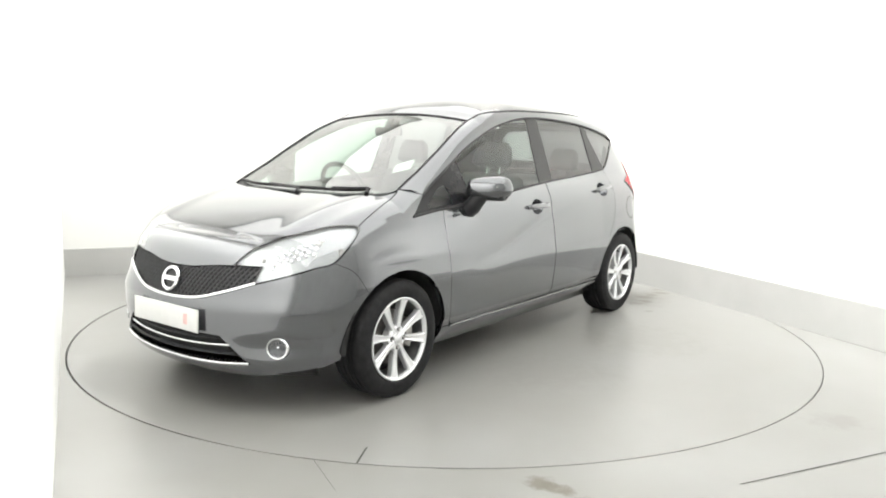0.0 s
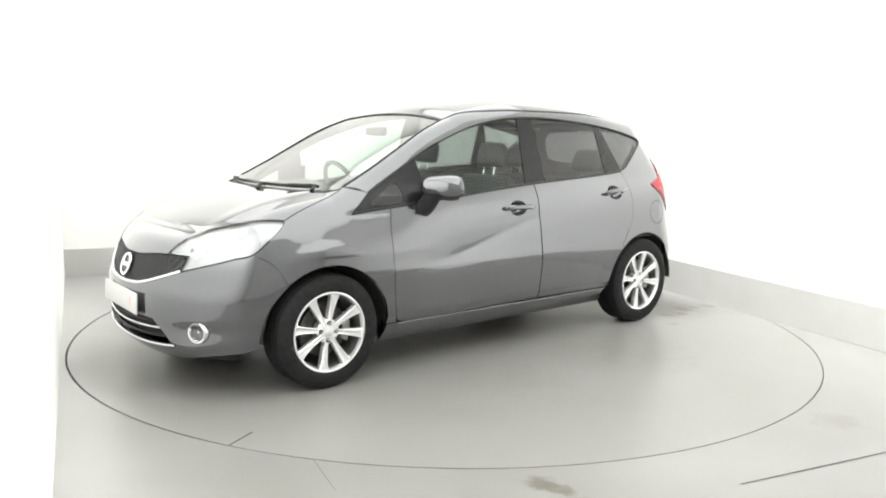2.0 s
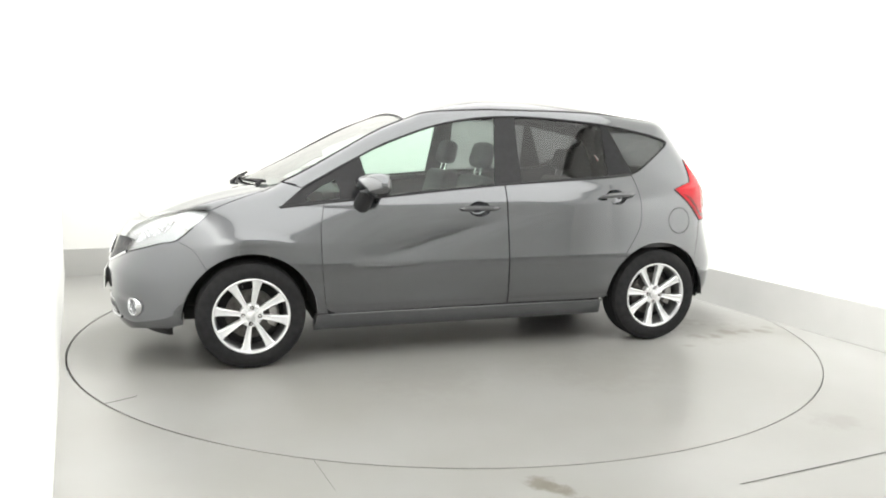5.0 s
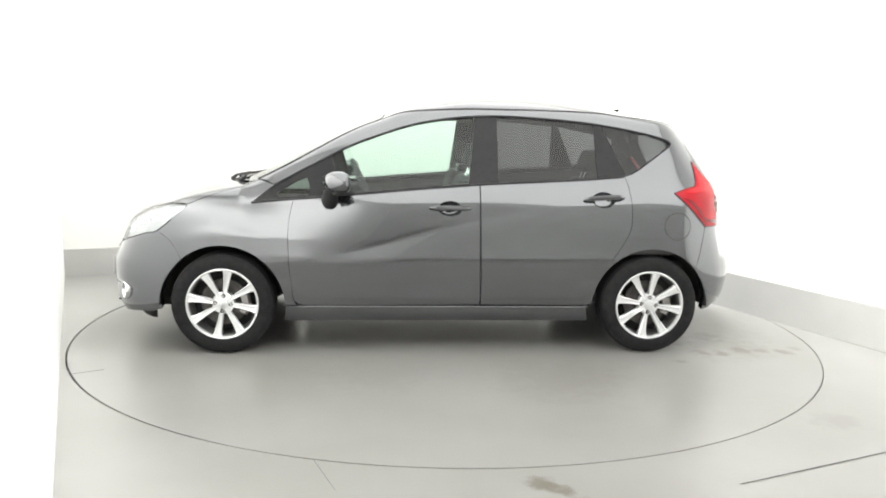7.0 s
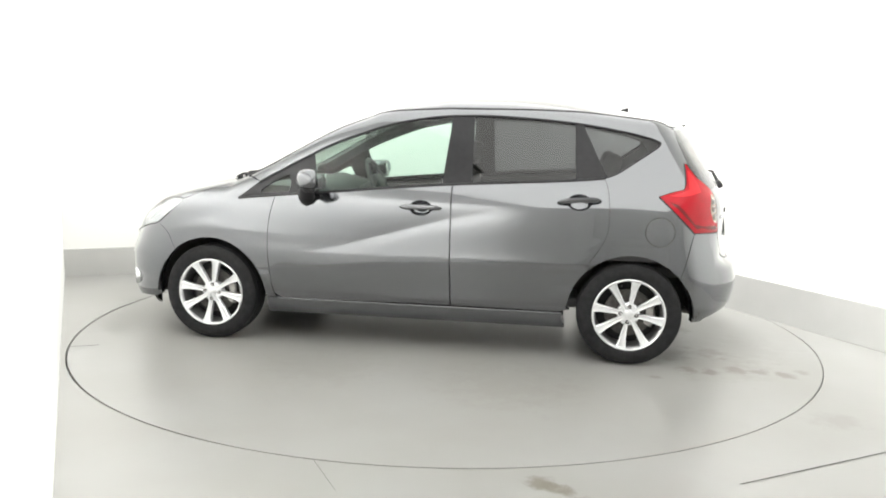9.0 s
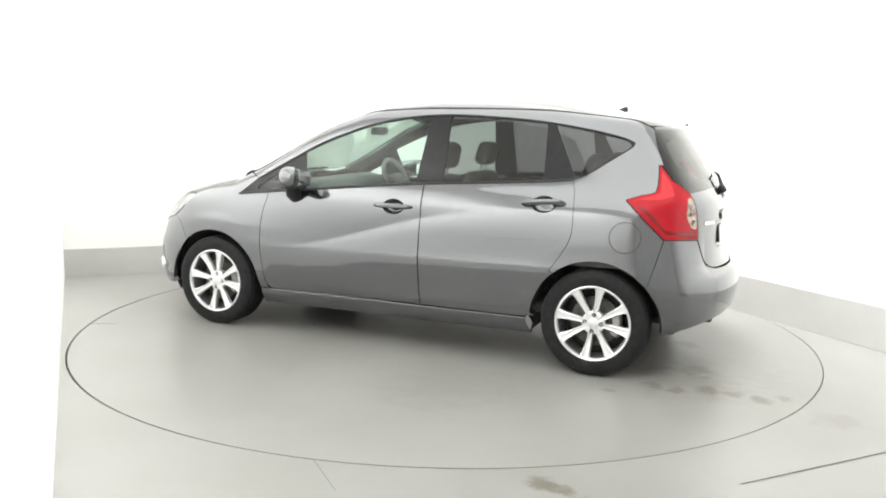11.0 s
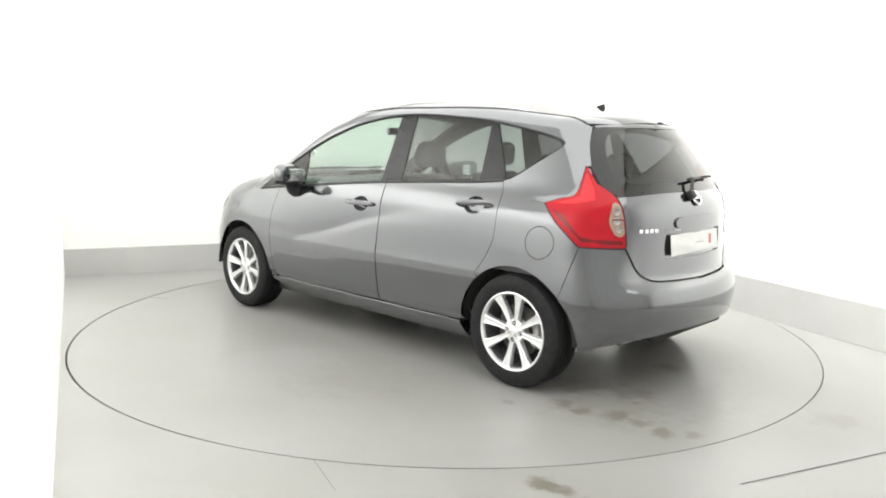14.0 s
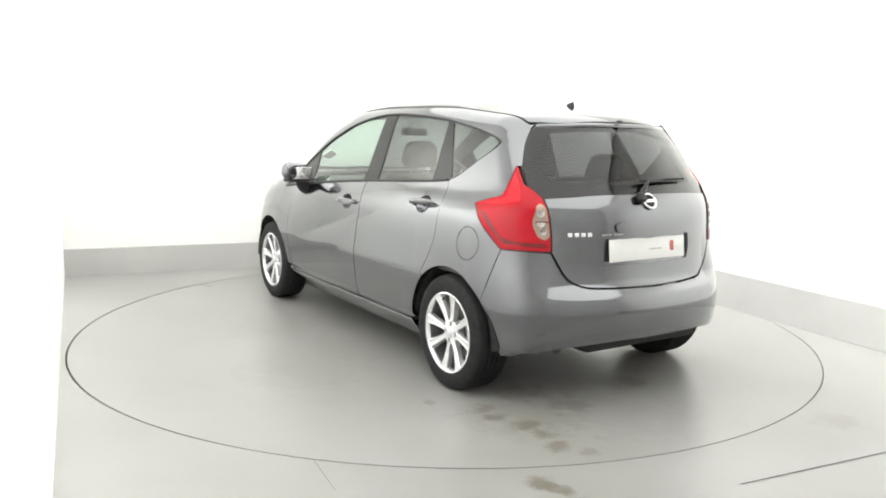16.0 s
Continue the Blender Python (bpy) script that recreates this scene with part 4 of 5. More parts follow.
def badge(p, n, r):
    """A plain chrome ring with a bar across it."""
    m = facing(p, n)
    bm = tube([(r * math.cos(2 * math.pi * k / 32), r * 0.96 * math.sin(2 * math.pi * k / 32), 0.004) for k in range(32)], r * 0.16, 8, True)
    box(bm, (0, 0, 0.006), (r * 2.3, r * 0.42, 0.010), 0.003)
    bmesh.ops.transform(bm, matrix=m, verts=bm.verts)
    part("badge", bm, CHROME, CAR, "round chrome badge")
    bm = lathe([(0.0, 0.001), (r * 0.9, 0.001)], 28)
    bmesh.ops.transform(bm, matrix=m @ pose(0, 0, 0, 90, 0, 0), verts=bm.verts)
    part("badge_backing", bm, GLOSSBLACK, CAR)


rnd = random.Random(5)


def build_front():
    gr = full(outline(("f", [(0.0, 0.682), (0.12, 0.686), (0.26, 0.703), (0.36, 0.709), (0.50, 0.715)]), ("f", [(0.50, 0.715), (0.487, 0.64)]), ("f", [(0.485, 0.634), (0.352, 0.596), (0.22, 0.560), (0.1, 0.549), (0.0, 0.545)])))
    panel("grille_backing", "front", gr, UNDER, CAR, off=-0.035, depth=-0.034)
    # grille mesh: two sets of slanting bars, clipped to the opening
    gq = np.array([(p[1], p[2]) for p in gr])

    def within(y, z):
        c = False
        for (ay, az), (by, bz) in zip(gq, np.roll(gq, -1, 0)):
            if (az > z) != (bz > z) and y < (by - ay) * (z - az) / (bz - az) + ay:
                c = not c
        return c
    bm = bmesh.new()
    for sgn in (1, -1):
        for k in range(-34, 35):
            run = []
            for j in range(0, 30):
                z = 0.54 + j * 0.0065
                y = k * 0.026 + sgn * (z - 0.63) * 0.75
                if within(y, z):
                    run.append((y, z))
            if len(run) < 3:
                continue
            p = skin("f", run)
            p = p - grad(p) * (0.010 if sgn > 0 else 0.013)
            t = tube([tuple(q) for q in p], 0.0050 if sgn > 0 else 0.0030, 5)
            me = bpy.data.meshes.new("tmp")
            t.to_mesh(me)
            t.free()
            bm.from_mesh(me)
            bpy.data.meshes.remove(me)
    tagged(part("grille_mesh", bm, GRILLE, CAR, "gloss black honeycomb grille mesh"), kind="stuff")
    # bright V strip below the grille
    v = outline(("f", [(-0.50, 0.640), (-0.352, 0.589), (-0.22, 0.553), (-0.1, 0.541), (0.0, 0.538), (0.1, 0.541), (0.22, 0.553), (0.352, 0.589), (0.50, 0.640)]))
    ribbon("grille_strip", v, 0.014, 0.007, CHROME, CAR, "chrome strip under the grille")
    p, n = on_skin("f", 0.0, 0.613, 0.006)
    badge(p, n, 0.056)
    # lower intake with a bright bar
    it = full(outline(("f", [(0.0, 0.392), (0.355, 0.388)]), ("f", [(0.355, 0.388), (0.40, 0.352), (0.485, 0.274)]), ("f", [(0.485, 0.274), (0.42, 0.264), (0.25, 0.256), (0.0, 0.255)])))
    panel("intake_backing", "front", it, UNDER, CAR, off=-0.05, depth=-0.049)
    for z, w, mat, nm in ((0.333, 0.40, CHROME, "intake_bar"), (0.295, 0.42, BLACK, "intake_slat"), (0.365, 0.36, BLACK, "intake_slat")):
        q = outline(("f", [(-w, z + 0.012), (-w * 0.5, z), (0.0, z - 0.004), (w * 0.5, z), (w, z + 0.012)]))
        q = q - grad(q) * 0.012
        ribbon(nm, q, 0.012, 0.006, mat, CAR, "chrome intake bar" if mat is CHROME else "")
    lip = outline(("f", [(-0.49, 0.266), (-0.25, 0.247), (0.0, 0.243), (0.25, 0.247), (0.49, 0.266)]))
    ribbon("intake_lip", lip, 0.014, 0.007, CHROME, CAR, "bright lower lip strip")
    # fog lamps
    for sgn in (1, -1):
        p, n = on_skin("f", 0.603, 0.347, 0.0)
        p, n = Vector((p.x, p.y * sgn, p.z)), Vector((n.x, n.y * sgn, n.z))
        n = (n + Vector((0.25, 0, 0))).normalized()
        m = facing(p + 0.009 * n, n) @ pose(0, 0, 0, -90, 0, 0)
        fog = new("fog_lamp")
        fog.parent = CAR
        for nm, prof, mat in (("fog_ring", [(0.040, 0.003), (0.043, -0.010), (0.050, -0.012), (0.055, -0.004), (0.057, 0.015)], CHROME), ("fog_lens", [(0.0, -0.004), (0.02, -0.003), (0.039, 0.001)], CLEAR), ("fog_bowl", [(0.0, 0.03), (0.012, 0.03), (0.02, 0.026), (0.034, 0.012), (0.039, 0.001)], BARREL), ("fog_bulb", [(0.0, 0.004), (0.007, 0.006), (0.010, 0.014), (0.010, 0.03)], CHROME)):
            bm = lathe(prof, 36)
            bmesh.ops.transform(bm, matrix=m, verts=bm.verts)
            part(nm, bm, mat, fog)
    # air dam under the bumper
    bm = bmesh.new()
    rows = []
    for k in range(25):
        y = -0.66 + 1.32 * k / 24
        x = 2.0 - 0.30 * y * y - 0.85 * y ** 6 - 0.03
        rows.append([bm.verts.new((x, y, 0.235)), bm.verts.new((x - 0.03, y, 0.185)), bm.verts.new((x - 0.05, y, 0.185)), bm.verts.new((x - 0.05, y, 0.235))])
    for r0, r1 in zip(rows, rows[1:]):
        for i in range(3):
            bm.faces.new((r0[i], r0[i + 1], r1[i + 1], r1[i]))
    part("air_dam", bm, UNDER, CAR, "black plastic air dam")
    # number plate with an unreadable mark
    p, n = on_skin("f", 0.0, 0.446, 0.012)
    m = facing(Vector((2.098, 0, 0.446)), Vector((1, 0, 0.03)).normalized())
    bar("front_number_plate", m, 0.52, 0.111, 0.008, PLATE, CAR, "white front number plate, blurred", 0.003)
    bar("plate_mark", m @ pose(0.165, 0.0, 0.0045), 0.03, 0.05, 0.001, PLATEMARK, CAR, bevel=0)
    # headlight bowls behind the lens
    for sgn in (1, -1):
        # stepped reflector facets, a dark screw head and the dark side marker
        for a in range(7):
            for b in range(4):
                y, z = 0.545 + 0.021 * a, 0.722 + 0.011 * a + 0.021 * (b - 0.6)
                p, n = on_skin("f", y, z, -0.013)
                n = (n + 0.45 * Vector((0, rnd.uniform(-1, 1), rnd.uniform(-1, 1)))).normalized()
                m = facing(Vector((p.x, p.y * sgn, p.z)), Vector((n.x, n.y * sgn, n.z)))
                bar("reflector_facet", m, 0.0185, 0.0175, 0.006, FACET, MADE["headlight"][0 if sgn > 0 else 1], "mirror-bright lamp reflector facet" if a + b == 0 else "", 0.003)
        for y, z, r in ((0.492, 0.745, 0.011), (0.668, 0.822, 0.013)):
            p, n = on_skin("f", y, z, -0.014)
            m = facing(Vector((p.x, p.y * sgn, p.z)), Vector((n.x, n.y * sgn, n.z))) @ pose(0, 0, 0, 90, 0, 0)
            bm = lathe([(r, 0.0), (r * 0.9, 0.006), (r * 0.6, 0.007), (0.0, 0.004)], 20)
            bmesh.ops.transform(bm, matrix=m, verts=bm.verts)
            part("lamp_screw", bm, STEEL, MADE["headlight"][0 if sgn > 0 else 1], "dark screw head in the lamp")
        p, _ = on_skin("s", 1.64, 0.775, -0.012)
        m = facing(Vector((p.x, p.y * sgn, p.z)), Vector((0.75, 0.6 * sgn, 0.15)).normalized())
        bar("side_marker", m, 0.028, 0.036, 0.02, STEEL, MADE["headlight"][0 if sgn > 0 else 1], "grey side marker bulb holder", 0.008)
        low = outline(("s", [(1.60, 0.798), (1.69, 0.727), (1.76, 0.711)]), ("f", [(0.655, 0.689), (0.578, 0.661), (0.487, 0.633)])) * [1, sgn, 1]
        ribbon("lamp_gasket", low, 0.007, 0.003, GLOSSBLACK, CAR, "black gasket under the headlight")


def build_rear():
    gate = MADE["tailgate"][0]
    # clear reversing lens, deep red band and dark edge on each tail light
    wl = outline(("r", [(0.61, 1.0), (0.59, 1.01), (0.574, 0.99)]), ("r", [(0.574, 0.99), (0.566, 0.86)]), ("r", [(0.566, 0.86), (0.585, 0.84), (0.615, 0.855)]), ("r", [(0.615, 0.855), (0.632, 0.92), (0.61, 1.0)]), step=0.01)
    panel("reversing_lens", "rear", wl, WHITELENS, CAR, "clear and amber reversing lens", off=0.0065, depth=0.004, mirror=True, h=0.015)
    db = outline(("s", [(-1.50, 0.965), (-1.56, 0.915), (-1.66, 0.815)]), ("r", [(0.66, 0.806), (0.58, 0.802)]), ("r", [(0.58, 0.802), (0.58, 0.82), (0.65, 0.826)]), ("s", [(-1.65, 0.84), (-1.56, 0.94), (-1.50, 0.965)]), step=0.012)
    belongs("reversing_lens", "tail_light")
    for k, sgn in enumerate((1, -1)):
        for y, z, r in ((0.598, 0.965, 0.019), (0.600, 0.920, 0.020), (0.594, 0.880, 0.016)):
            p, n = on_skin("r", y, z, 0.007)
            m = facing(Vector((p.x, p.y * sgn, p.z)), Vector((n.x, n.y * sgn, n.z))) @ pose(0, 0, 0, 90, 0, 0)
            bm = lathe([(r, 0.0), (r * 0.93, 0.004), (r * 0.8, 0.003), (r * 0.35, 0.0005), (r * 0.3, 0.004), (0.0, 0.005)], 24)
            bmesh.ops.transform(bm, matrix=m, verts=bm.verts)
            part("lamp_bowl", bm, STEEL, MADE["tail_light"][k], "bright bowl behind clear lens")
    panel("lower_red_band", "rear", db, REDDARK, CAR, "deep red lower lens band", off=0.0060, depth=0.004, mirror=True, h=0.015)
    belongs("lower_red_band", "tail_light")
    edge = outline(("r", [(0.60, 1.075), (0.573, 1.036)]), ("r", [(0.573, 1.036), (0.563, 0.95), (0.558, 0.81), (0.562, 0.782)]), ("r", [(0.562, 0.782), (0.66, 0.786)]), ("s", [(-1.70, 0.787), (-1.65, 0.789)]), ("s", [(-1.65, 0.789), (-1.54, 0.899), (-1.44, 0.994)]))
    ribbon("lamp_seal", edge, 0.007, 0.005, GLOSSBLACK, CAR, "black lamp seal", mirror=True)
    mid = outline(("r", [(0.570, 0.925), (0.595, 0.928), (0.622, 0.925)]), step=0.01)
    ribbon("lens_divider", mid + grad(mid) * 0.008, 0.006, 0.004, REDDARK, CAR, mirror=True)
    uf = outline(("s", [(-1.50, 0.998), (-1.57, 1.018), (-1.612, 1.035)]), ("s", [(-1.612, 1.035), (-1.606, 1.09), (-1.600, 1.15)]), ("s", [(-1.600, 1.15), (-1.65, 1.085), (-1.68, 1.02)]), ("s", [(-1.68, 1.02), (-1.60, 1.0), (-1.50, 0.998)]), step=0.012)
    panel("upper_facet", "rear", uf, REDLIGHT, CAR, "lighter red upper lens facet", off=0.0065, depth=0.004, mirror=True, h=0.015)
    belongs("upper_facet", "tail_light")
    rim = outline(("s", [(-1.44, 0.995), (-1.52, 1.022), (-1.585, 1.04), (-1.593, 1.10), (-1.585, 1.185)]))
    ribbon("lamp_seal", rim, 0.006, 0.004, GLOSSBLACK, CAR, "black lamp seal", mirror=True)
    # number plate, grip strip and badges
    m = facing(Vector((-1.9015, 0.008, 0.782)), Vector((-1, 0, 0.10)).normalized())
    bar("rear_number_plate", m, 0.53, 0.112, 0.008, PLATE, gate, "white rear number plate, blurred", 0.003)
    bar("plate_mark", m @ pose(0.17, 0.006, 0.0045), 0.028, 0.052, 0.001, PLATERED, gate, bevel=0)
    bar("plate_mark", m @ pose(0.05, -0.004, 0.0045), 0.09, 0.006, 0.001, STEEL, gate, bevel=0)
    g = full(outline(("r", [(0.0, 0.928), (0.18, 0.926), (0.225, 0.915), (0.235, 0.898)]), ("r", [(0.235, 0.898), (0.225, 0.876), (0.19, 0.870), (0.0, 0.870)])))
    panel("tailgate_grip", "rear", g, PAINT, CAR, "grey tailgate grip moulding", off=0.011, depth=0.013, h=0.018)
    belongs("tailgate_grip", "tailgate")
    p, n = on_skin("r", 0.0, 1.015, 0.004)
    badge(p, n, 0.041)
    for k in range(4):
        p, n = on_skin("r", 0.475 - 0.033 * k, 0.865, 0.003)
        bar("name_bar", facing(p, n), 0.024, 0.020, 0.003, ALLOY, gate, "silver name lettering as plain bars", 0.001)
    for k in range(2):
        p, n = on_skin("r", 0.285 - 0.07 * k, 0.862, 0.003)
        bar("name_bar", facing(p, n), 0.055, 0.008, 0.003, STEEL, gate, bevel=0.001)
    # rear wiper
    a, n = on_skin("r", 0.06, 1.028, 0.02)
    b, _ = on_skin("r", -0.02, 1.105, 0.030)
    c, _ = on_skin("r", -0.34, 1.110, 0.020)
    w = new("rear_wiper")
    w.parent = CAR
    part("wiper_arm", tube([a, a * 0.6 + b * 0.4, b, b * 0.5 + c * 0.5], [0.014, 0.012, 0.008, 0.006]), BLACK, w)
    part("wiper_blade", tube([b + Vector((0, 0.06, -0.002)), b * 0.5 + c * 0.5, c], [0.006, 0.008, 0.005]), RUBBER, w)
    bm = bmesh.new()
    box(bm, (0, 0, 0), (0.05, 0.05, 0.035), 0.012)
    bmesh.ops.transform(bm, matrix=facing(a, n), verts=bm.verts)
    part("wiper_pivot", bm, BLACK, w)
    # spoiler lip with brake lamp slot
    q = outline(("t", [(-1.525, -0.46), (-1.588, -0.28), (-1.625, 0.0), (-1.588, 0.28), (-1.525, 0.46)]))
    n = grad(q)
    verts, faces = [], []
    for i in range(len(q)):
        f = max(0.15, 1 - (abs(q[i][1]) / 0.50) ** 4)
        base = q[i]
        for dx, dz in ((0.06, 0.004), (-0.014 * f, -0.003), (-0.024 * f, -0.012), (-0.022 * f, -0.024), (0.02, -0.03)):
            verts.append((base[0] + dx, base[1], base[2] + dz))
    for i in range(len(q) - 1):
        for k in range(4):
            faces.append([i * 5 + k, i * 5 + k + 1, (i + 1) * 5 + k + 1, (i + 1) * 5 + k])
    mesh_ob("spoiler", verts, faces, PAINT, CAR, "grey roof spoiler lip")
    bar("washer_jet", pose(-1.648, 0.0, on_skin("t", -1.60, 0.0)[0].z - 0.008), 0.02, 0.03, 0.012, BLACK, CAR, "black washer jet", 0.003)
    # exhaust and tow eye
    part("exhaust_pipe", tube([(-1.5, 0.40, 0.27), (-1.66, 0.41, 0.268), (-1.72, 0.42, 0.258)], 0.02, 14), DISCSTEEL, CAR, "steel exhaust pipe")
    part("tow_eye", tube([(-1.855, 0.30 + 0.016 * math.cos(2 * math.pi * k / 20), 0.312 + 0.018 * math.sin(2 * math.pi * k / 20)) for k in range(20)], 0.005, 8, True), UNDER, CAR, "black towing eye under the bumper")
    # stub aerial
    bm = bmesh.new()
    z0 = on_skin("t", -1.26, 0.0)[0].z
    rows = []
    for x, w_, h in ((-1.22, 0.008, 0.0), (-1.24, 0.013, 0.012), (-1.265, 0.010, 0.020), (-1.285, 0.005, 0.025), (-1.29, 0.008, 0.0)):
        rows.append([bm.verts.new((x, -w_, z0 - 0.006)), bm.verts.new((x, -w_ * 0.4, z0 + h)), bm.verts.new((x, w_ * 0.4, z0 + h)), bm.verts.new((x, w_, z0 - 0.006))])
    for r0, r1 in zip(rows, rows[1:]):
        for k in range(3):
            bm.faces.new((r0[k], r0[k + 1], r1[k + 1], r1[k]))
    part("aerial", bm, BLACK, CAR, "black stub aerial")


def build_side_details():
    for sgn in (1, -1):
        # fuel flap groove on the near flank only
        if sgn > 0:
            c = skin("s", [(-1.452 + 0.083 * math.cos(2 * math.pi * k / 48), 0.795 + 0.083 * math.sin(2 * math.pi * k / 48)) for k in range(48)])
            ribbon("fuel_flap_joint", c, 0.0045, 0.0006, DARKLINE, CAR, "thin joint round the fuel flap", closed=True)
        # door mirror
        mir = new("door_mirror")
        mir.parent = CAR
        bm = bmesh.new()
        rows = []
        n = 20
        for k in range(11):
            u = k / 10
            y = 0.765 + 0.235 * u
            e = (1 - (2 * u - 1) ** 4) ** 0.5 if u not in (0, 1) else 0.22
            e = max(e, 0.22)
            cx, cz = 0.655 - 0.075 * u, 1.030 + 0.006 * u
            row = []
            for a in range(n):
                t = 2 * math.pi * a / n
                ct, st = math.cos(t), math.sin(t)
                rx = 0.085 if ct > 0 else 0.055
                px = cx + rx * e * math.copysign(abs(ct) ** 0.75, ct)
                pz = cz + (0.066 + 0.012 * u if st > 0 else 0.054) * e * math.copysign(abs(st) ** 0.7, st)
                row.append(bm.verts.new((px, y * sgn, pz)))
            rows.append(row)
        for r0, r1 in zip(rows, rows[1:]):
            for a in range(n):
                bm.faces.new((r0[a], r0[(a + 1) % n], r1[(a + 1) % n], r1[a]))
        bm.faces.new(rows[0])
        bm.faces.new(rows[-1])
        part("mirror_housing", bm, PAINT, mir, "grey painted mirror housing", sharp=60)
        bm = bmesh.new()
        box(bm, (0, 0, 0), (0.075, 0.19, 0.03), 0.013)
        bmesh.ops.transform(bm, matrix=pose(0.615, 0.875 * sgn, 0.985, 0, 0, 14 * sgn), verts=bm.verts)
        part("mirror_underside", bm, BLACK, mir, "black mirror underside")
        bm = bmesh.new()
        box(bm, (0, 0, 0), (0.19, 0.098, 0.012), 0.005)
        bmesh.ops.transform(bm, matrix=facing(Vector((0.566, 0.878 * sgn, 1.032)), Vector((-1, 0.16 * sgn, 0.0)).normalized()), verts=bm.verts)
        part("mirror_frame", bm, BLACK, mir)
        bm = bmesh.new()
        box(bm, (0, 0, 0), (0.168, 0.084, 0.006), 0.002)
        bmesh.ops.transform(bm, matrix=facing(Vector((0.5575, 0.877 * sgn, 1.032)), Vector((-1, 0.16 * sgn, 0.0)).normalized()), verts=bm.verts)
        part("mirror_glass", bm, MIRROR, mir)
        part("mirror_arm", tube([(0.665, 0.755 * sgn, 0.905), (0.668, 0.80 * sgn, 0.935), (0.655, 0.835 * sgn, 0.985), (0.65, 0.86 * sgn, 1.01)], [0.05, 0.05, 0.045, 0.04], 12), BLACK, mir, "black mirror foot")
    # window edge strips
    low = outline(("s", [(1.13, 0.905), (0.885, 0.93), (0.5, 0.966), (0.14, 1.0), (-0.228, 1.03), (-0.6, 1.052), (-0.93, 1.072), (-1.13, 1.09)]))
    ribbon("belt_seal", low, 0.014, 0.005, BLACK, CAR, "black window seal", mirror=True)
    up = outline(("s", DLO_UP))
    ribbon("roof_seal", up, 0.010, 0.004, BLACK, CAR, mirror=True)
    rail = outline(("t", SEAM))
    ribbon("roof_joint", rail, 0.014, 0.002, BLACK, CAR, "black roof joint strip", mirror=True)
    ribbon("screen_seal", outline(("t", WS_SIDE)), 0.012, 0.004, BLACK, CAR, "black windscreen edge seal", mirror=True)
    header = outline(("t", [(0.366, -0.535), (0.35, -0.3), (0.345, 0.0), (0.35, 0.3), (0.366, 0.535)]))
    ribbon("screen_seal", header, 0.010, 0.003, BLACK, CAR, "black windscreen edge seal")
    step = outline(("s", [(0.86, 0.284), (0.0, 0.286), (-0.91, 0.286)]))
    ribbon("sill_step", step, 0.012, 0.006, PAINT, CAR, "grey painted step along the sill", mirror=True)
    # windscreen wipers
    for pts in ([(1.215, -0.50), (1.275, -0.25), (1.292, 0.02), (1.305, 0.10)], [(1.295, 0.06), (1.268, 0.25), (1.215, 0.43), (1.185, 0.50)]):
        p = outline(("t", pts))
        p = p + grad(p) * 0.011
        w = new("windscreen_wiper")
        w.parent = CAR
        part("wiper_blade", tube([tuple(q) for q in p], 0.009, 8), RUBBER, w)
        a = Vector(p[len(p) // 2])
        part("wiper_arm", tube([a + Vector((0, 0, 0.008)), Vector(p[-1]) + Vector((0.02, 0, 0.006)), Vector(p[-1]) + Vector((0.05, 0.02, -0.02))], [0.006, 0.009, 0.014], 8), BLACK, w)
    st = outline(("t", [(0.985, 0.47), (0.90, 0.435)]), ("t", [(0.90, 0.435), (0.83, 0.515)]), ("t", [(0.83, 0.515), (0.92, 0.55)]), ("t", [(0.92, 0.55), (0.985, 0.47)]))
    panel("screen_sticker", "top", st, STICKER, CAR, "white paper sticker inside windscreen", off=-0.009, depth=0.0)


def seat(name, x, y, w, headrests, z=0.0, h=0.62, rake=-14):
    """A seat with cushion, backrest and headrests on steel posts."""
    s_ = new(name)
    s_.parent = CAR
    bm = bmesh.new()
    box(bm, (0.24, 0, 0.44 + z), (0.50, w, 0.16), 0.05)
    bmesh.ops.translate(bm, verts=bm.verts, vec=(x, y, 0))
    part("cushion", bm, FABRIC, s_)
    m = pose(x, y, 0.46 + z, 0, rake, 0)
    bm = bmesh.new()
    box(bm, (0, 0, h / 2), (0.13, w, h), 0.05, None)
    for v in bm.verts:
        v.co.y *= 1 - 0.16 * max(0.0, v.co.z / h - 0.4)
    bmesh.ops.transform(bm, matrix=m, verts=bm.verts)
    part("backrest", bm, FABRIC, s_)
    for yy in headrests:
        bm = bmesh.new()
        box(bm, (0.01, yy, h + 0.135), (0.10, 0.25, 0.17), 0.045)
        for v in bm.verts:
            v.co.y = yy + (v.co.y - yy) * (1.0 - 0.25 * max(0.0, (v.co.z - h - 0.135) / 0.085))
        bmesh.ops.transform(bm, matrix=m, verts=bm.verts)
        part("headrest", bm, FABRIC, s_)
        for d in (-0.05, 0.05):
            part("headrest_post", tube([m @ Vector((0.01, yy + d, h - 0.02)), m @ Vector((0.01, yy + d, h + 0.08))], 0.006, 8), CHROME, s_)


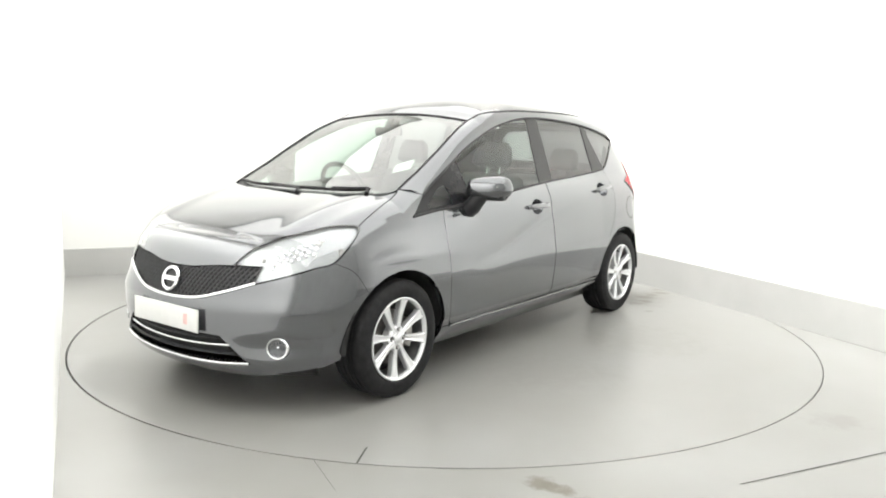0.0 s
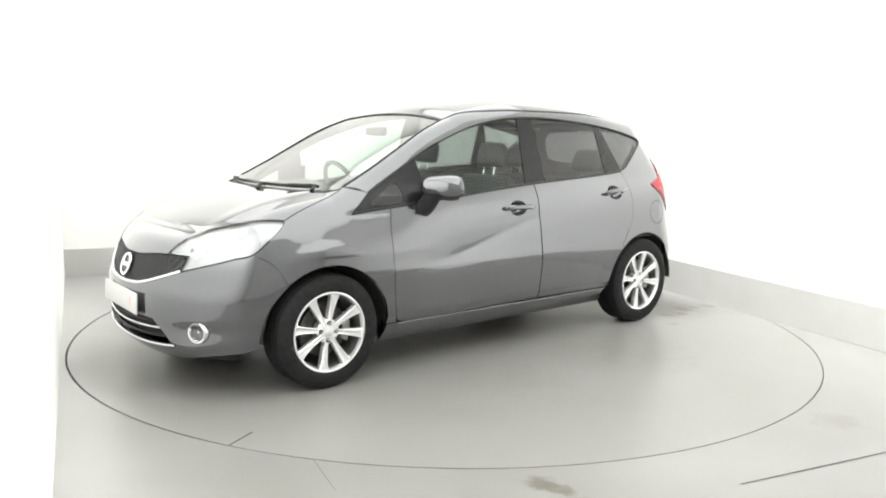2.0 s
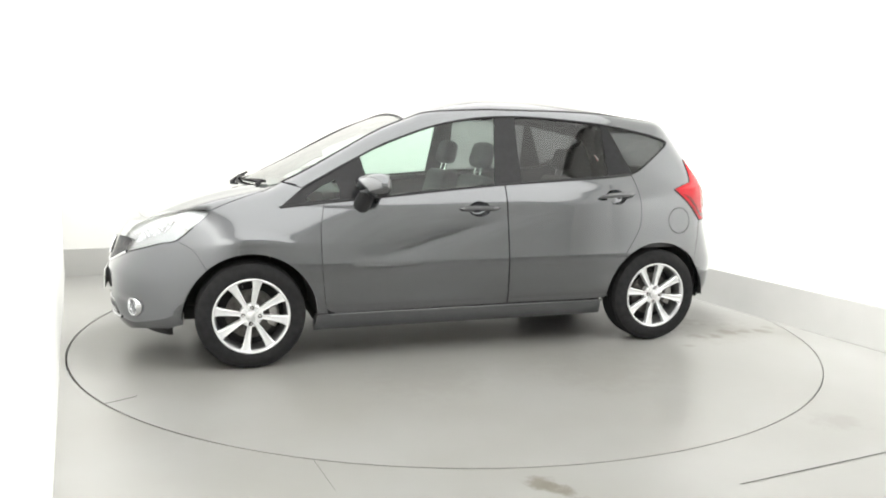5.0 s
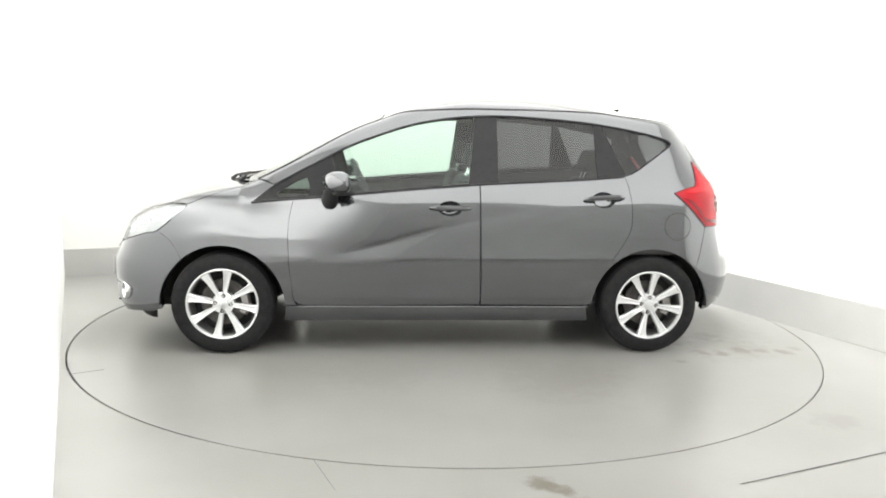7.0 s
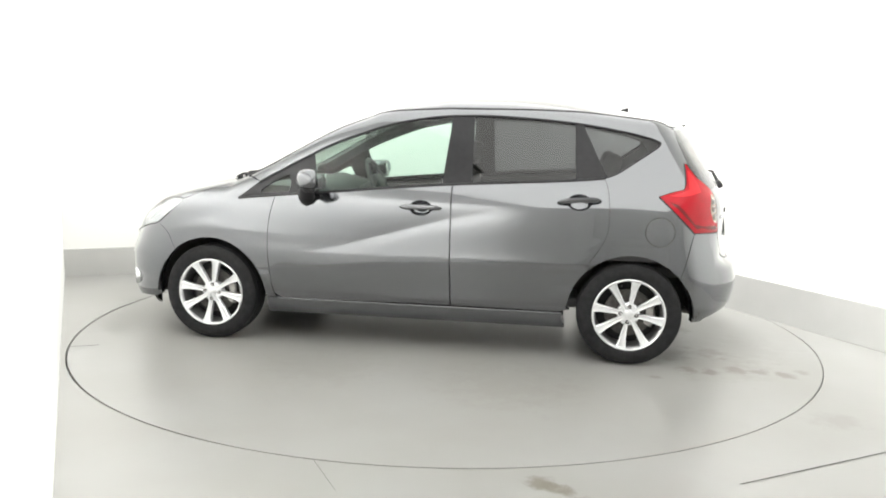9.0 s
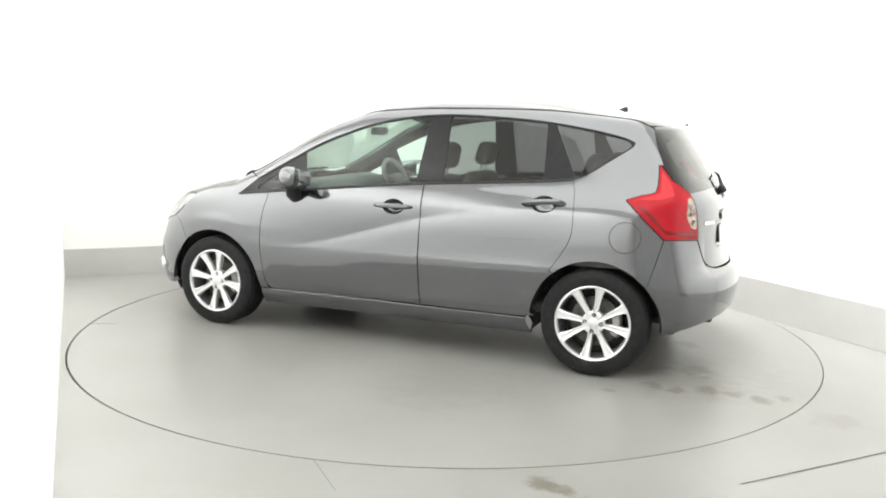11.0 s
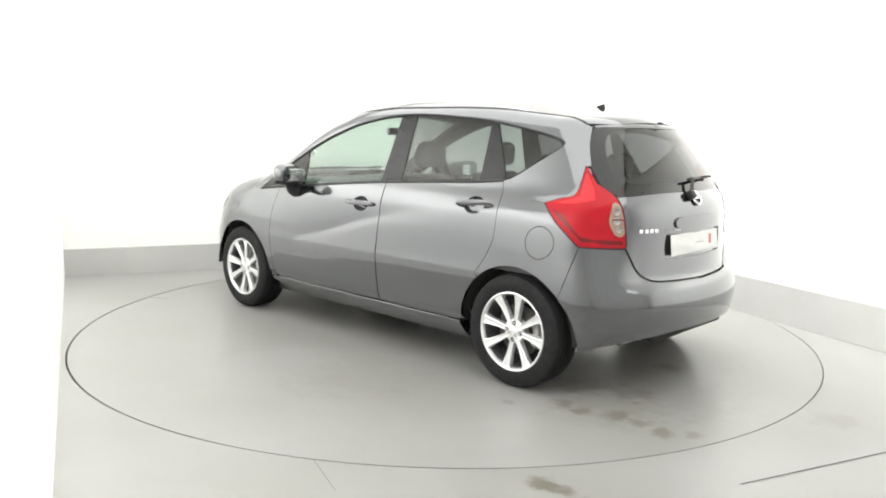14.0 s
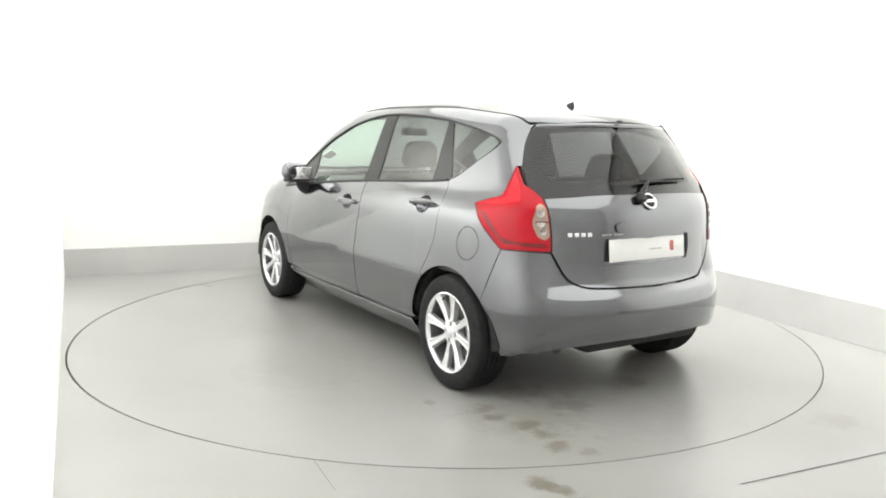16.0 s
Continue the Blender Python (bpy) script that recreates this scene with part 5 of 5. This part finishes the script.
def build_cabin():
    seat("front_seat", -0.05, 0.36, 0.50, [0.0])
    seat("front_seat", -0.05, -0.36, 0.50, [0.0])
    seat("rear_seat", -0.98, 0.0, 1.22, [-0.36, 0.36], z=0.04, h=0.54, rake=-18)
    bm = bmesh.new()
    rows = []
    for y in np.linspace(-0.68, 0.68, 19):
        hood = 0.035 * math.exp(-((y + 0.36) / 0.17) ** 2)
        rows.append([bm.verts.new(q) for q in ((1.18, y, 0.60), (1.16, y, 0.965), (0.95, y, 0.985 + 0.3 * hood), (0.78, y, 0.985 + hood), (0.66, y, 0.95 + hood), (0.62, y, 0.86), (0.66, y, 0.62), (0.80, y, 0.5))])
    for r0, r1 in zip(rows, rows[1:]):
        for k in range(7):
            bm.faces.new((r0[k], r0[k + 1], r1[k + 1], r1[k]))
    part("dashboard", bm, TRIM, CAR, "dark plastic dashboard", sharp=60)
    sw = new("steering_wheel")
    sw.parent = CAR
    m = pose(0.50, -0.36, 0.955, 0, -65, 0)
    part("wheel_rim", tube([m @ Vector((0.182 * math.cos(2 * math.pi * k / 32), 0.182 * math.sin(2 * math.pi * k / 32), 0)) for k in range(32)], 0.016, 10, True), TRIM, sw)
    bm = bmesh.new()
    box(bm, (0, 0, 0), (0.13, 0.16, 0.05), 0.02)
    box(bm, (0, 0, 0), (0.03, 0.35, 0.02), 0.006)
    box(bm, (-0.09, 0, 0), (0.17, 0.03, 0.02), 0.006)
    bmesh.ops.transform(bm, matrix=m, verts=bm.verts)
    part("wheel_hub", bm, TRIM, sw)
    part("steering_column", tube([m @ Vector((0, 0, -0.02)), m @ Vector((0, 0, -0.22))], 0.035, 12), TRIM, sw)
    bm = bmesh.new()
    box(bm, (-0.05, 0, 0.33), (1.9, 1.36, 0.06), 0.01)
    box(bm, (-1.5, 0, 0.52), (0.72, 1.1, 0.06), 0.01)
    part("cabin_floor", bm, TRIM, CAR, "dark cabin carpet")
    panel("roof_lining", "top", full(outline(("t", [(0.25, 0.0), (0.25, 0.5)]), ("t", [(0.25, 0.5), (-1.35, 0.47)]), ("t", [(-1.35, 0.47), (-1.48, 0.0)]))), LINER, CAR, "pale fabric roof lining", off=-0.035, depth=0.0, h=0.08)
    qt = outline(("s", [(-1.13, 1.09), (-1.20, 1.115), (-1.32, 1.195), (-1.43, 1.272)]), ("s", [(-1.43, 1.272), (-1.447, 1.297), (-1.45, 1.33)]), ("s", [(-1.45, 1.33), (-1.54, 1.20), (-1.62, 1.05)]), ("s", [(-1.62, 1.05), (-1.62, 0.62)]), ("s", [(-1.62, 0.62), (-1.13, 0.62)]), ("s", [(-1.13, 0.62), (-1.13, 1.09)]))
    panel("quarter_trim", "radial", qt, TRIM, CAR, "dark plastic inner quarter trim", off=-0.06, depth=0.0, mirror=True, h=0.06)
    bm = bmesh.new()
    box(bm, (0.47, 0.0, 1.335), (0.035, 0.21, 0.055), 0.012)
    part("interior_mirror", bm, BLACK, CAR, "black interior mirror")
    bm = bmesh.new()
    box(bm, (-1.32, 0, 0.98), (0.5, 1.06, 0.02), 0.006)
    part("parcel_shelf", bm, TRIM, CAR, "dark parcel shelf")


build_front()
build_rear()
build_side_details()
build_cabin()


# ------------------------------------------------------------------ motion
def motions():
    rows = []
    for k in range(17):
        a = 233.25 - 6.905 * k
        m = pose(0, 0, 0, 0, 0, a)
        rows.append((float(k), m @ pose(0.0952, -0.0550, 0)))
    walk(CAR, rows)
    walk(TURNTABLE, [(float(k), pose(0, 0, 0, 0, 0, 233.25 - 6.905 * k)) for k in range(17)])


motions()
